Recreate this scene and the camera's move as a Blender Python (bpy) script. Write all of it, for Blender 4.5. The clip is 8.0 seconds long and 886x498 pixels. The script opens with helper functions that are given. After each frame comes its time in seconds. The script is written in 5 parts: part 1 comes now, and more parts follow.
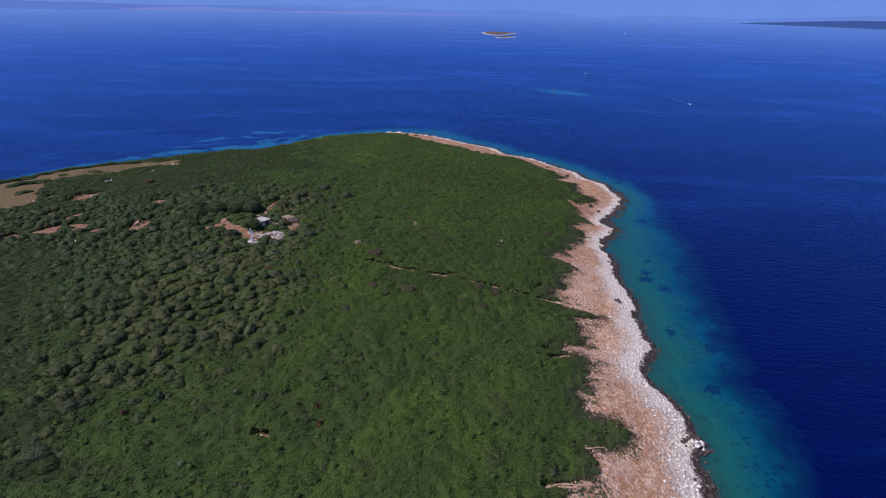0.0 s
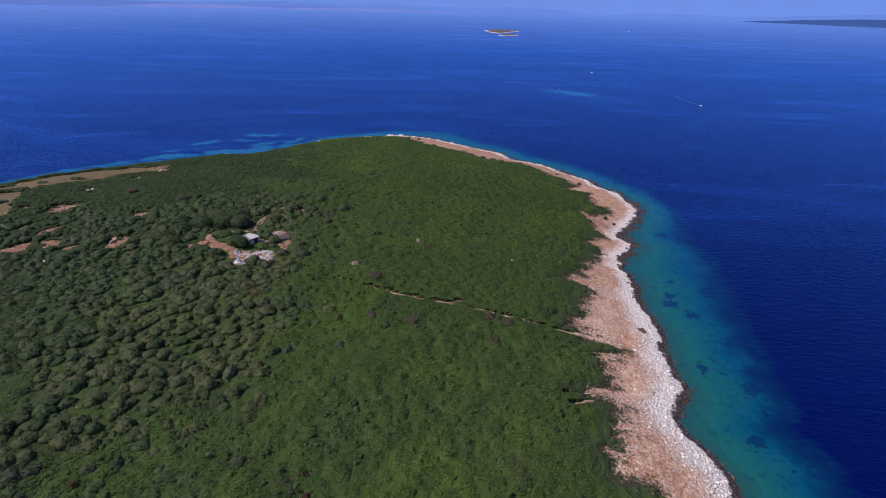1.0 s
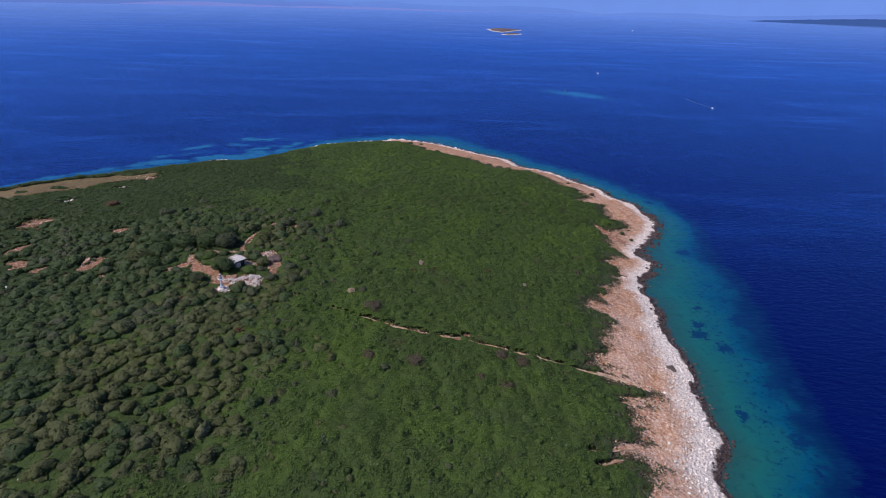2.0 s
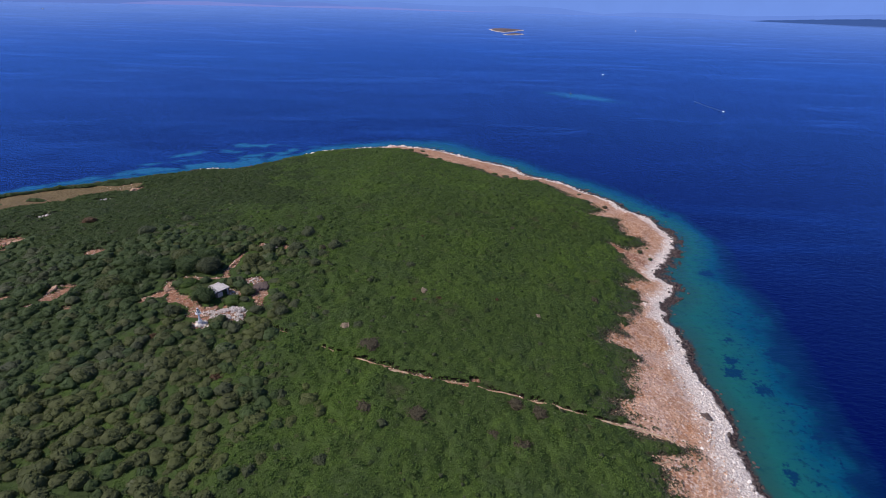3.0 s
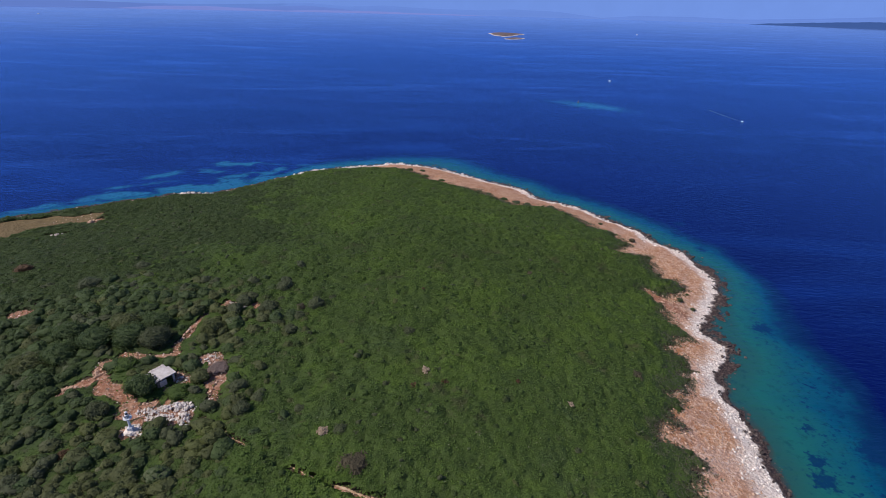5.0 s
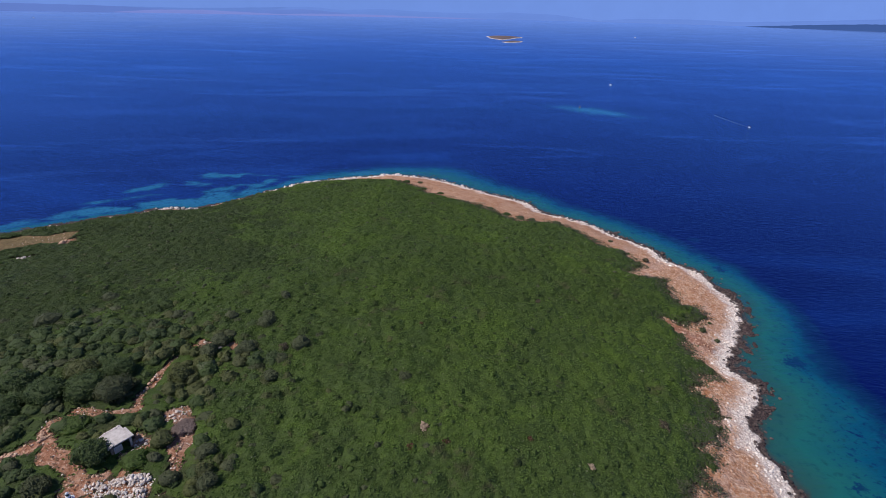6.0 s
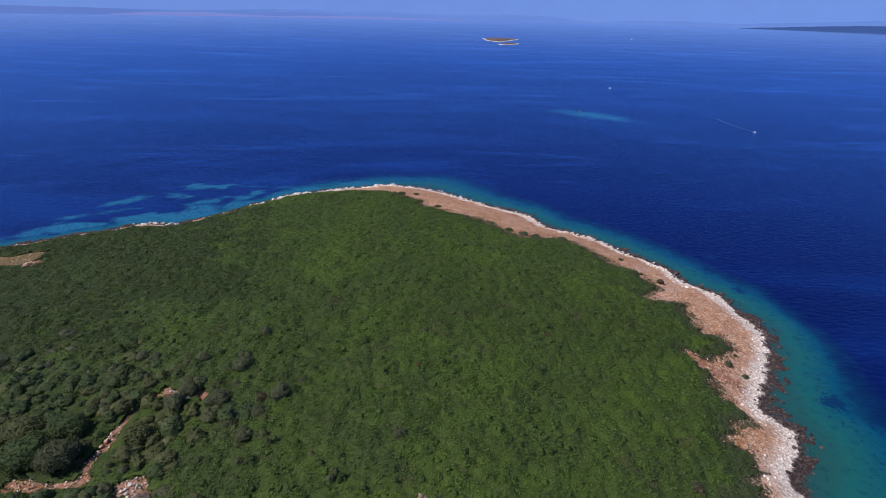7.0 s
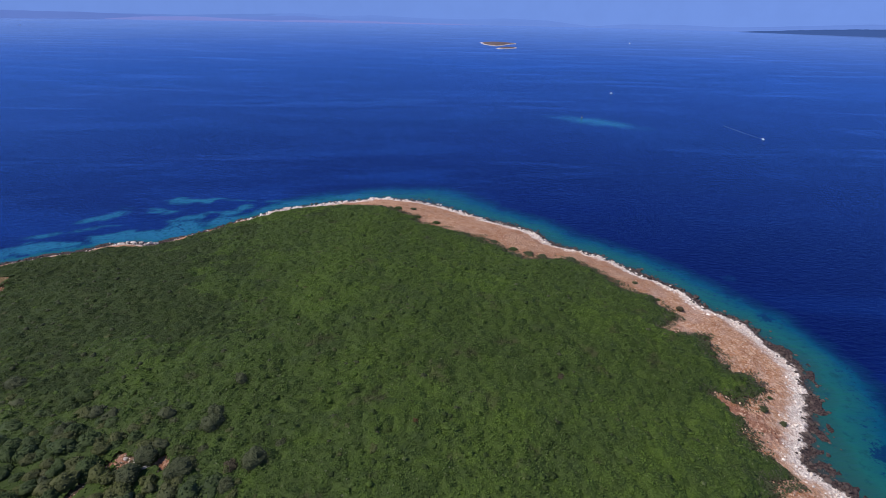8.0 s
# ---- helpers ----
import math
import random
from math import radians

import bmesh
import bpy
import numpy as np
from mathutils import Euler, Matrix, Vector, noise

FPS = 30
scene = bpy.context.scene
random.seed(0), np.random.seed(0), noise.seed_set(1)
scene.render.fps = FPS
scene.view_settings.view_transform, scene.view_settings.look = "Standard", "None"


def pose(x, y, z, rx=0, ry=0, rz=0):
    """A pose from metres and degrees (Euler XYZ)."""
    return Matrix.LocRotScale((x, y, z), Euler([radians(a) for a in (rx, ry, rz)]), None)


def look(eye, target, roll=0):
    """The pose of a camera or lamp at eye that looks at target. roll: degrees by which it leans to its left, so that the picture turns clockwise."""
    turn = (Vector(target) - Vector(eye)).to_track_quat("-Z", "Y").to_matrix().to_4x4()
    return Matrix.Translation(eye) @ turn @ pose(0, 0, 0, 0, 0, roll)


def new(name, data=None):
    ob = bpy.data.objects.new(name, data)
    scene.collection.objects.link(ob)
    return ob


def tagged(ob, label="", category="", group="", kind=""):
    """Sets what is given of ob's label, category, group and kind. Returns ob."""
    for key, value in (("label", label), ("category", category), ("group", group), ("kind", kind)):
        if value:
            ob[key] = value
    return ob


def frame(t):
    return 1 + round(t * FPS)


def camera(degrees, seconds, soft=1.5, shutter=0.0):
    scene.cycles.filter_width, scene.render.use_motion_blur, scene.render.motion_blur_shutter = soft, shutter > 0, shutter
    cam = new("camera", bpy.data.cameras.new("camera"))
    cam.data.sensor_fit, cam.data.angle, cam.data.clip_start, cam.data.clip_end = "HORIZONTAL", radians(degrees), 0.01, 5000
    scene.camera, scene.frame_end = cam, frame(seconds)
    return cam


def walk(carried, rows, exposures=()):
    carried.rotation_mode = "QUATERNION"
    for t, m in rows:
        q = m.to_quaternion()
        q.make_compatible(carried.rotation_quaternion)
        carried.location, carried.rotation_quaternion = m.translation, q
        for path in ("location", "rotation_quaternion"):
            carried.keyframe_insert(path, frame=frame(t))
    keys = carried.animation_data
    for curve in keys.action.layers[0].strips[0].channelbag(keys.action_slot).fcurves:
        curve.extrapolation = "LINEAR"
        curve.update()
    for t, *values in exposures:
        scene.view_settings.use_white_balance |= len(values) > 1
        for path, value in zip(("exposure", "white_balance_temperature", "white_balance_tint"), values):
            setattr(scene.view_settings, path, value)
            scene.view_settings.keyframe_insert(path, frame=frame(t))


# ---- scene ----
cam = camera(81.5, 8.0, soft=0.9)
PATH = [
    (0, (1.176, 0.455, 63.712), (1.155, 2.264, 62.86), 1.3),
    (0.5, (0.585, 6.925, 63.685), (0.562, 8.732, 62.828), 1.35),
    (1, (-0.131, 13.366, 63.664), (-0.156, 15.172, 62.804), 1.45),
    (1.5, (-0.846, 19.748, 63.657), (-0.873, 21.552, 62.794), 1.55),
    (3, (-2.657, 38.719, 63.68), (-2.689, 40.522, 62.815), 1.62),
    (3.5, (-3.203, 45.004, 63.678), (-3.237, 46.808, 62.815), 1.62),
    (4, (-3.647, 51.185, 63.696), (-3.684, 52.991, 62.836), 1.6),
    (4.5, (-4.125, 57.259, 63.727), (-4.159, 59.066, 62.869), 1.55),
    (6, (-5.157, 75.202, 63.738), (-5.181, 77.015, 62.894), 1.33),
    (6.5, (-5.522, 81.04, 63.704), (-5.539, 82.854, 62.862), 1.3),
    (7, (-5.905, 87.099, 63.655), (-5.915, 88.915, 62.817), 1.3),
    (7.5, (-6.223, 93.122, 63.6), (-6.229, 94.94, 62.767), 1.27),
    (8, (-6.392, 99.156, 63.597), (-6.395, 100.978, 62.771), 1.2),
]
# the clip opens slightly darker and bluer
walk(cam, [(t, look(eye, target, roll)) for t, eye, target, roll in PATH],
     exposures=[(0.0, -0.12, 6150, 15), (0.7, -0.04, 6150, 15), (1.6, -0.02, 6170, 14), (3.5, -0.01, 6400, 11), (4.6, 0.0, 6500, 10), (8.0, 0.0, 6500, 10)])

# ---- sky and sun: clear midday, the sun high on the left ----
SUN_FROM = Vector((-0.90, -0.18, 1.02)).normalized()
sun_data = bpy.data.lights.new("sun", "SUN")
sun_data.energy, sun_data.angle, sun_data.color = 4.25, radians(0.53), (1.0, 0.93, 0.87)
sun = new("sun", sun_data)
sun.matrix_world = look(SUN_FROM * 300, (0, 0, 0))
world = bpy.data.worlds.new("sky")
scene.world = world
world.use_nodes = True
sky = world.node_tree.nodes.new("ShaderNodeTexSky")
sky.sky_type, sky.sun_disc = "NISHITA", False
sky.sun_elevation = math.asin(SUN_FROM.z)
sky.sun_rotation = math.atan2(SUN_FROM.x, SUN_FROM.y)
sky.altitude, sky.air_density, sky.dust_density, sky.ozone_density = 2500, 0.7, 0.0, 3.0
background = world.node_tree.nodes["Background"]
background.inputs["Strength"].default_value = 0.15
# a deep clear blue, as over open water
blue = world.node_tree.nodes.new("ShaderNodeMix")
blue.data_type, blue.blend_type = "RGBA", "MULTIPLY"
blue.inputs["Factor"].default_value = 1.0
blue.inputs[7].default_value = (0.70, 0.72, 0.90, 1)
world.node_tree.links.new(sky.outputs[0], blue.inputs[6])
world.node_tree.links.new(blue.outputs[2], background.inputs[0])

# ---- materials ----


def material(name):
    m = bpy.data.materials.new(name)
    m.use_nodes = True
    return m, m.node_tree.nodes, m.node_tree.links, m.node_tree.nodes["Principled BSDF"]


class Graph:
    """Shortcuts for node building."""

    def __init__(self, m):
        self.n, self.l = m.node_tree.nodes, m.node_tree.links
        self.coord = self.n.new("ShaderNodeTexCoord").outputs["Object"]

    def set(self, socket, value):
        if hasattr(value, "links"):
            self.l.new(value, socket)
        elif isinstance(value, tuple) and len(value) == 3 and socket.type == "RGBA":
            socket.default_value = (*value, 1)
        else:
            socket.default_value = value

    def noise(self, scale, detail=4, rough=0.55, vector=None, stretch=None, warp=0.0):
        v = vector or self.coord
        if stretch:
            mp = self.n.new("ShaderNodeMapping")
            mp.inputs["Scale"].default_value = stretch[:3]
            mp.inputs["Rotation"].default_value = (0, 0, radians(stretch[3]) if len(stretch) > 3 else 0)
            self.l.new(v, mp.inputs[0])
            v = mp.outputs[0]
        t = self.n.new("ShaderNodeTexNoise")
        t.inputs["Scale"].default_value, t.inputs["Detail"].default_value = scale, detail
        t.inputs["Roughness"].default_value, t.inputs["Distortion"].default_value = rough, warp
        self.l.new(v, t.inputs["Vector"])
        return t.outputs["Fac"]

    def cells(self, scale, out="Distance", jitter=1.0):
        t = self.n.new("ShaderNodeTexVoronoi")
        t.inputs["Scale"].default_value, t.inputs["Randomness"].default_value = scale, jitter
        self.l.new(self.coord, t.inputs["Vector"])
        return t.outputs[out]

    def attribute(self, name):
        t = self.n.new("ShaderNodeAttribute")
        t.attribute_name = name
        return t.outputs["Fac"]

    def island(self):
        return self.n.new("ShaderNodeNewGeometry").outputs["Random Per Island"]

    def each(self):
        return self.n.new("ShaderNodeObjectInfo").outputs["Random"]

    def math(self, op, a, b=0.0, c=0.0):
        t = self.n.new("ShaderNodeMath")
        t.operation = op
        for socket, value in zip(t.inputs, (a, b, c)):
            self.set(socket, value)
        return t.outputs[0]

    def step(self, value, low, high):
        """0 below low, 1 above high, smooth between."""
        t = self.n.new("ShaderNodeMapRange")
        t.interpolation_type = "SMOOTHSTEP"
        self.set(t.inputs["Value"], value)
        self.set(t.inputs["From Min"], low)
        self.set(t.inputs["From Max"], high)
        return t.outputs[0]

    def mix(self, fac, a, b, blend="MIX"):
        t = self.n.new("ShaderNodeMix")
        t.data_type, t.blend_type = "RGBA", blend
        self.set(t.inputs["Factor"], fac)
        self.set(t.inputs[6], a)
        self.set(t.inputs[7], b)
        return t.outputs[2]

    def ramp(self, fac, stops):
        t = self.n.new("ShaderNodeValToRGB")
        e = t.color_ramp.elements
        while len(e) < len(stops):
            e.new(0.5)
        for el, (at, col) in zip(e, stops):
            el.position, el.color = at, (*col, 1)
        self.l.new(fac, t.inputs[0])
        return t.outputs[0]

    def bump(self, height, strength, distance, normal=None):
        t = self.n.new("ShaderNodeBump")
        t.inputs["Strength"].default_value, t.inputs["Distance"].default_value = strength, distance
        self.l.new(height, t.inputs["Height"])
        if normal:
            self.l.new(normal, t.inputs["Normal"])
        return t.outputs[0]


def ground_material():
    m, n, l, p = material("island_ground")
    g = Graph(m)
    d = g.attribute("inland")
    bare = g.attribute("bare")
    red = g.attribute("red")
    big, mid, fine = g.noise(0.09, 3), g.noise(0.6, 5), g.noise(3.0, 6, 0.7)
    grain = g.noise(1.6, 8, 0.75)
    stones = g.cells(1.5)
    # gravel and soil of the beach
    wide = g.step(g.attribute("band"), 1.02, 1.40)
    soil = g.mix(g.step(mid, 0.35, 0.7), g.mix(wide, (0.45, 0.210, 0.108), (0.50, 0.250, 0.145)), g.mix(wide, (0.59, 0.340, 0.203), (0.67, 0.415, 0.275)))
    soil = g.mix(g.step(grain, 0.49, 0.60), soil, g.mix(wide, (0.74, 0.53, 0.40), (0.84, 0.65, 0.53)))
    soil = g.mix(g.step(grain, 0.45, 0.3), soil, (0.26, 0.13, 0.075))
    soil = g.mix(g.math("MULTIPLY", g.step(g.noise(0.13, 4, 0.6), 0.47, 0.62), 0.4), soil, (0.60, 0.42, 0.35))
    soil = g.mix(g.math("MULTIPLY", g.step(g.noise(0.21, 4, 0.6), 0.54, 0.68), 0.6), soil, (0.40, 0.175, 0.075))
    # browner soil towards the tip
    tip = g.step(g.attribute("band"), 0.95, 0.65)
    soil = g.mix(g.math("MULTIPLY", tip, 0.85), soil, g.mix(g.step(g.noise(0.25, 5, 0.65), 0.38, 0.62), (0.35, 0.168, 0.092), (0.48, 0.290, 0.185)))
    # red earth of the clearings
    earth = g.mix(g.step(grain, 0.40, 0.60), (0.24, 0.098, 0.058), (0.43, 0.225, 0.148))
    earth = g.mix(g.math("MULTIPLY", g.step(mid, 0.5, 0.62), 0.3), earth, (0.52, 0.37, 0.29))
    soil = g.mix(g.math("MAXIMUM", red, g.math("MULTIPLY", g.step(d, 24.0, 32.0), 0.7)), soil, earth)
    # dry grass of the old field
    soil = g.mix(g.attribute("dry"), soil, g.mix(g.step(grain, 0.38, 0.62), (0.135, 0.096, 0.045), (0.205, 0.150, 0.072)))
    # white limestone by the water
    lime = g.mix(g.step(fine, 0.40, 0.56), (0.56, 0.45, 0.39), (0.92, 0.82, 0.74))
    lime = g.mix(g.step(stones, 0.25, 0.05), lime, (0.82, 0.75, 0.67))
    above = g.math("SUBTRACT", d, g.attribute("ledge"))
    edge = g.math("DIVIDE", g.math("ADD", above, g.math("MULTIPLY", g.math("SUBTRACT", mid, 0.5), 5.0)), g.attribute("band"))
    col = g.mix(g.step(edge, 5.4, 1.6), soil, lime)
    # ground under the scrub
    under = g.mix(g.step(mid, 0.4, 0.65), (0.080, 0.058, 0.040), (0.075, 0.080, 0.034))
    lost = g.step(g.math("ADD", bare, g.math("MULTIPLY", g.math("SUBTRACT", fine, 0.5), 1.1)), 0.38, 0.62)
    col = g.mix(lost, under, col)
    # wet dark rock in the wash
    wet = g.math("ADD", above, g.math("MULTIPLY", g.math("SUBTRACT", mid, 0.5), 3.0))
    col = g.mix(g.step(wet, 1.3, 0.4), col, g.mix(g.step(fine, 0.4, 0.6), (0.034, 0.025, 0.026), (0.105, 0.072, 0.066)))
    l.new(col, p.inputs["Base Color"])
    p.inputs["Roughness"].default_value = 0.9
    p.inputs["Specular IOR Level"].default_value = 0.2
    l.new(g.bump(g.math("ADD", grain, g.math("MULTIPLY", stones, 0.5)), 0.9, 0.5), p.inputs["Normal"])
    return m


def sea_material():
    m, n, l, p = material("sea_water")
    g = Graph(m)
    depth, sand = g.attribute("depth"), g.attribute("sand")
    mid, big, fine = g.noise(0.12, 4), g.noise(0.022, 4), g.noise(0.55, 5, 0.65)
    d = g.math("ADD", depth, g.math("MULTIPLY", g.math("SUBTRACT", mid, 0.5), g.math("MULTIPLY", g.step(depth, 0.0, 4.0), 4.6)))
    t = g.math("DIVIDE", d, 8.0)
    col = g.ramp(t, [(0.0, (0.050, 0.044, 0.036)), (0.014, (0.018, 0.084, 0.076)), (0.10, (0.011, 0.112, 0.104)), (0.40, (0.002, 0.071, 0.130)),
                     (0.66, (0.0012, 0.020, 0.074)), (1.0, (0.0004, 0.0022, 0.060))])
    # pale sand seen through the water
    col = g.mix(g.math("MULTIPLY", sand, g.step(fine, 0.25, 0.55)), col, (0.020, 0.150, 0.255))
    # weed on the sea floor, only where it is shallow
    shallow = g.math("MULTIPLY", g.step(depth, 1.2, 2.5), g.step(depth, 8.5, 6.0))
    weed = g.math("MULTIPLY", g.step(g.noise(0.23, 6, 0.7, warp=0.8), 0.61, 0.66), shallow)
    spots = g.math("ADD", g.attribute("weed"), g.math("MULTIPLY", g.math("SUBTRACT", g.noise(0.95, 5, 0.7), 0.5), 2.6))
    weed = g.math("MAXIMUM", weed, g.math("MULTIPLY", g.step(spots, 0.35, 0.75), 0.85))
    crumbs = g.math("MULTIPLY", g.step(g.noise(0.85, 5, 0.7), 0.545, 0.63), g.math("MULTIPLY", g.step(depth, 0.8, 2.0), g.step(depth, 6.5, 4.5)))
    weed = g.math("MAXIMUM", weed, g.math("MULTIPLY", crumbs, 0.75))
    rim = g.math("MULTIPLY", g.step(g.noise(0.30, 5, 0.7, warp=0.5), 0.50, 0.57), g.math("MULTIPLY", g.step(depth, 3.2, 4.6), g.step(depth, 8.5, 6.0)))
    weed = g.math("MAXIMUM", weed, g.math("MULTIPLY", rim, 0.8))
    col = g.mix(weed, col, (0.002, 0.022, 0.085))
    col = g.mix(g.math("MULTIPLY", g.step(fine, 0.52, 0.68), g.math("MULTIPLY", g.step(depth, 7.0, 1.0), 0.55)), col, (0.006, 0.050, 0.066))
    # wide bands of smoother and rougher water, and thin wisps
    bands = g.noise(0.004, 6, 0.65, stretch=(0.8, 2.0, 1, 14), warp=1.2)
    open_water = g.step(depth, 6.0, 9.0)
    col = g.mix(g.math("MULTIPLY", g.step(bands, 0.4, 0.7), open_water), col, (0.0006, 0.0040, 0.078))
    wisps = g.noise(0.006, 5, 0.6, stretch=(0.6, 1.8, 1, 10), warp=2.0)
    col = g.mix(g.math("MULTIPLY", g.step(wisps, 0.50, 0.72), open_water), col, (0.0015, 0.014, 0.125))
    # thin slicks drawn out by the breeze
    slicks = g.step(g.noise(0.011, 5, 0.62, stretch=(0.30, 1.7, 1, 6), warp=1.4), 0.56, 0.66)
    ripples = g.noise(0.36, 5, 0.65, stretch=(1.0, 2.2, 1, -14))
    small = g.noise(1.4, 3, 0.6, stretch=(1.0, 1.8, 1, -10))
    swell = g.math("ADD", ripples, g.math("MULTIPLY", small, 0.25))
    waves = g.bump(swell, 0.36, 1.0)
    # waves too far off to be told apart flatten out
    l.new(g.math("MULTIPLY", g.attribute("chop"), 0.36), waves.node.inputs["Strength"])
    l.new(col, p.inputs["Base Color"])
    l.new(waves, p.inputs["Normal"])
    p.inputs["Roughness"].default_value, p.inputs["Specular IOR Level"].default_value = 0.9, 0.0
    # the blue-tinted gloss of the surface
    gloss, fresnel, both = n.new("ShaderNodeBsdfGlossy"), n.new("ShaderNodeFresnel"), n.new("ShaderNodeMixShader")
    # gloss colour: blue at steep views, paled at grazing to imitate horizon haze
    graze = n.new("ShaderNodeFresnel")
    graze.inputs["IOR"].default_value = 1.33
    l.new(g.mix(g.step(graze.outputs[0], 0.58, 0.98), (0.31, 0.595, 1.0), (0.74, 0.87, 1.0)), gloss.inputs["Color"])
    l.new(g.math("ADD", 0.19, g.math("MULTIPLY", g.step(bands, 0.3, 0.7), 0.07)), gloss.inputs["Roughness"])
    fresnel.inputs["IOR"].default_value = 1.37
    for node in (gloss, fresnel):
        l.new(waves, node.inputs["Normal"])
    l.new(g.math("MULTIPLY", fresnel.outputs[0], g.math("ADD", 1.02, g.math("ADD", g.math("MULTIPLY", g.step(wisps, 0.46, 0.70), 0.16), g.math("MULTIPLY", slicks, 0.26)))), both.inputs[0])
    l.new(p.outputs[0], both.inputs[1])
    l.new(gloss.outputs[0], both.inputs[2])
    l.new(both.outputs[0], n["Material Output"].inputs[0])
    return m


def leaf_material(name, dark, light, dry, fresh=None, patches=0.6, whole=False, vary=0.55):
    """Leaves: each cluster a shade of its own, with dry and fresh patches metres wide."""
    m, n, l, p = material(name)
    g = Graph(m)
    fresh = fresh or light
    single = g.noise(2.2, 4, 0.65) if whole else g.island()
    pick = g.math("ADD", 0.5 - 0.5 * vary, g.math("MULTIPLY", single, vary))
    col = g.mix(pick, dark, light)
    if not whole:
        col = g.mix(g.math("MULTIPLY", g.step(single, 0.985, 0.99), 0.6), col, (0.30, 0.31, 0.20))
    grey = (light[0] * 0.86, light[1] * 0.78, light[2] * 1.7)
    col = g.mix(g.math("MULTIPLY", g.step(g.noise(0.075, 5, 0.65), 0.47, 0.66), 0.7), col, g.mix(pick, light, fresh))
    col = g.mix(g.math("MULTIPLY", g.step(g.noise(0.27, 4, 0.65, warp=0.6), 0.56, 0.70), 0.6), col, g.mix(pick, light, fresh))
    col = g.mix(g.math("MULTIPLY", g.step(g.noise(0.16, 5, 0.7), 0.575, 0.68), patches), col, dry)
    col = g.mix(g.math("MULTIPLY", g.step(g.noise(0.42, 4, 0.65), 0.50, 0.36), 0.45), col, dark)
    col = g.mix(g.math("MULTIPLY", g.step(g.noise(0.11, 5, 0.65, stretch=(1, 1, 1, 40)), 0.54, 0.68), 0.45), col, g.mix(pick, dark, grey))
    col = g.mix(g.math("MULTIPLY", g.step(g.noise(0.8, 3, 0.6), 0.70, 0.76), 0.5), col, (0.22, 0.21, 0.14))
    # broad drifts of fresher growth
    col = g.mix(g.math("MULTIPLY", g.step(g.noise(0.045, 5, 0.7, stretch=(1, 1, 1, 90)), 0.53, 0.66), 0.55), col, g.mix(pick, light, (fresh[0], fresh[1] * 1.06, fresh[2] * 0.7)))
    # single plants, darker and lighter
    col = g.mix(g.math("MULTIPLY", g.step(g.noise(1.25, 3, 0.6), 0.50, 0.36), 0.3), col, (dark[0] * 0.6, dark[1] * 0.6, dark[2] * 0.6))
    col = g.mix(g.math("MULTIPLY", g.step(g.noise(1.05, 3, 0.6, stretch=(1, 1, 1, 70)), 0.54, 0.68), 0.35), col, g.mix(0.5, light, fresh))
    # hollows between leaf clusters, their shade put into the colour
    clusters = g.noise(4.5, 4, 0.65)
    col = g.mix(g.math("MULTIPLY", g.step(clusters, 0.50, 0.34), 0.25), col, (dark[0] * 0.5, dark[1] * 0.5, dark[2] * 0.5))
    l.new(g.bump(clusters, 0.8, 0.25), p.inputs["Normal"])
    l.new(col, p.inputs["Base Color"])
    p.inputs["Roughness"].default_value = 0.55
    p.inputs["Specular IOR Level"].default_value = 0.3
    glow = n.new("ShaderNodeBsdfTranslucent")
    l.new(g.mix(0.5, col, fresh), glow.inputs["Color"])
    both = n.new("ShaderNodeMixShader")
    both.inputs[0].default_value = 0.45
    l.new(p.outputs[0], both.inputs[1])
    l.new(glow.outputs[0], both.inputs[2])
    l.new(both.outputs[0], n["Material Output"].inputs[0])
    return m


def plain_material(name, a, b, scale, rough=0.85, bump=0.3, metal=0.0):
    m, n, l, p = material(name)
    g = Graph(m)
    fine = g.noise(scale, 6, 0.65)
    col = g.mix(g.step(fine, 0.35, 0.65), a, b)
    col = g.mix(g.math("MULTIPLY", g.each(), 0.35), col, g.mix(0.5, col, a))
    l.new(col, p.inputs["Base Color"])
    p.inputs["Roughness"].default_value, p.inputs["Metallic"].default_value = rough, metal
    if bump:
        l.new(g.bump(fine, bump, 0.1), p.inputs["Normal"])
    return m


def stone_material(name, a, b):
    m, n, l, p = material(name)
    g = Graph(m)
    fine = g.noise(2.2, 6, 0.7)
    col = g.mix(g.island(), a, b)
    col = g.mix(g.step(fine, 0.55, 0.35), col, g.mix(0.35, col, (0.12, 0.09, 0.07)))
    l.new(col, p.inputs["Base Color"])
    p.inputs["Roughness"].default_value = 0.9
    l.new(g.bump(fine, 0.6, 0.2), p.inputs["Normal"])
    return m


GROUND, SEA = ground_material(), sea_material()
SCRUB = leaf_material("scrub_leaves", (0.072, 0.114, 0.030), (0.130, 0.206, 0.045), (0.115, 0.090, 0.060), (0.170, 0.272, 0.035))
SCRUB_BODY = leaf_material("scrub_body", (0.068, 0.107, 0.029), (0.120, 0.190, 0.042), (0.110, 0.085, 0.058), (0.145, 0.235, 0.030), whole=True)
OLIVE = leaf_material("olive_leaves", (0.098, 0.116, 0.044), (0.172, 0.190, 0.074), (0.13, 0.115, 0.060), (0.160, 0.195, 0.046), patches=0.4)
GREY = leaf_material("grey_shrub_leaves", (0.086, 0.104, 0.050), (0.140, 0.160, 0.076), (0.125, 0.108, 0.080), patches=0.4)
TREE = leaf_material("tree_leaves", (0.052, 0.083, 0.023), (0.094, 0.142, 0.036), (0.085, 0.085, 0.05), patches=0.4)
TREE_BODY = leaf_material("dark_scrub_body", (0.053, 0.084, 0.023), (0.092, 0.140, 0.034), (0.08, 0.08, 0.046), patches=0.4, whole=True)
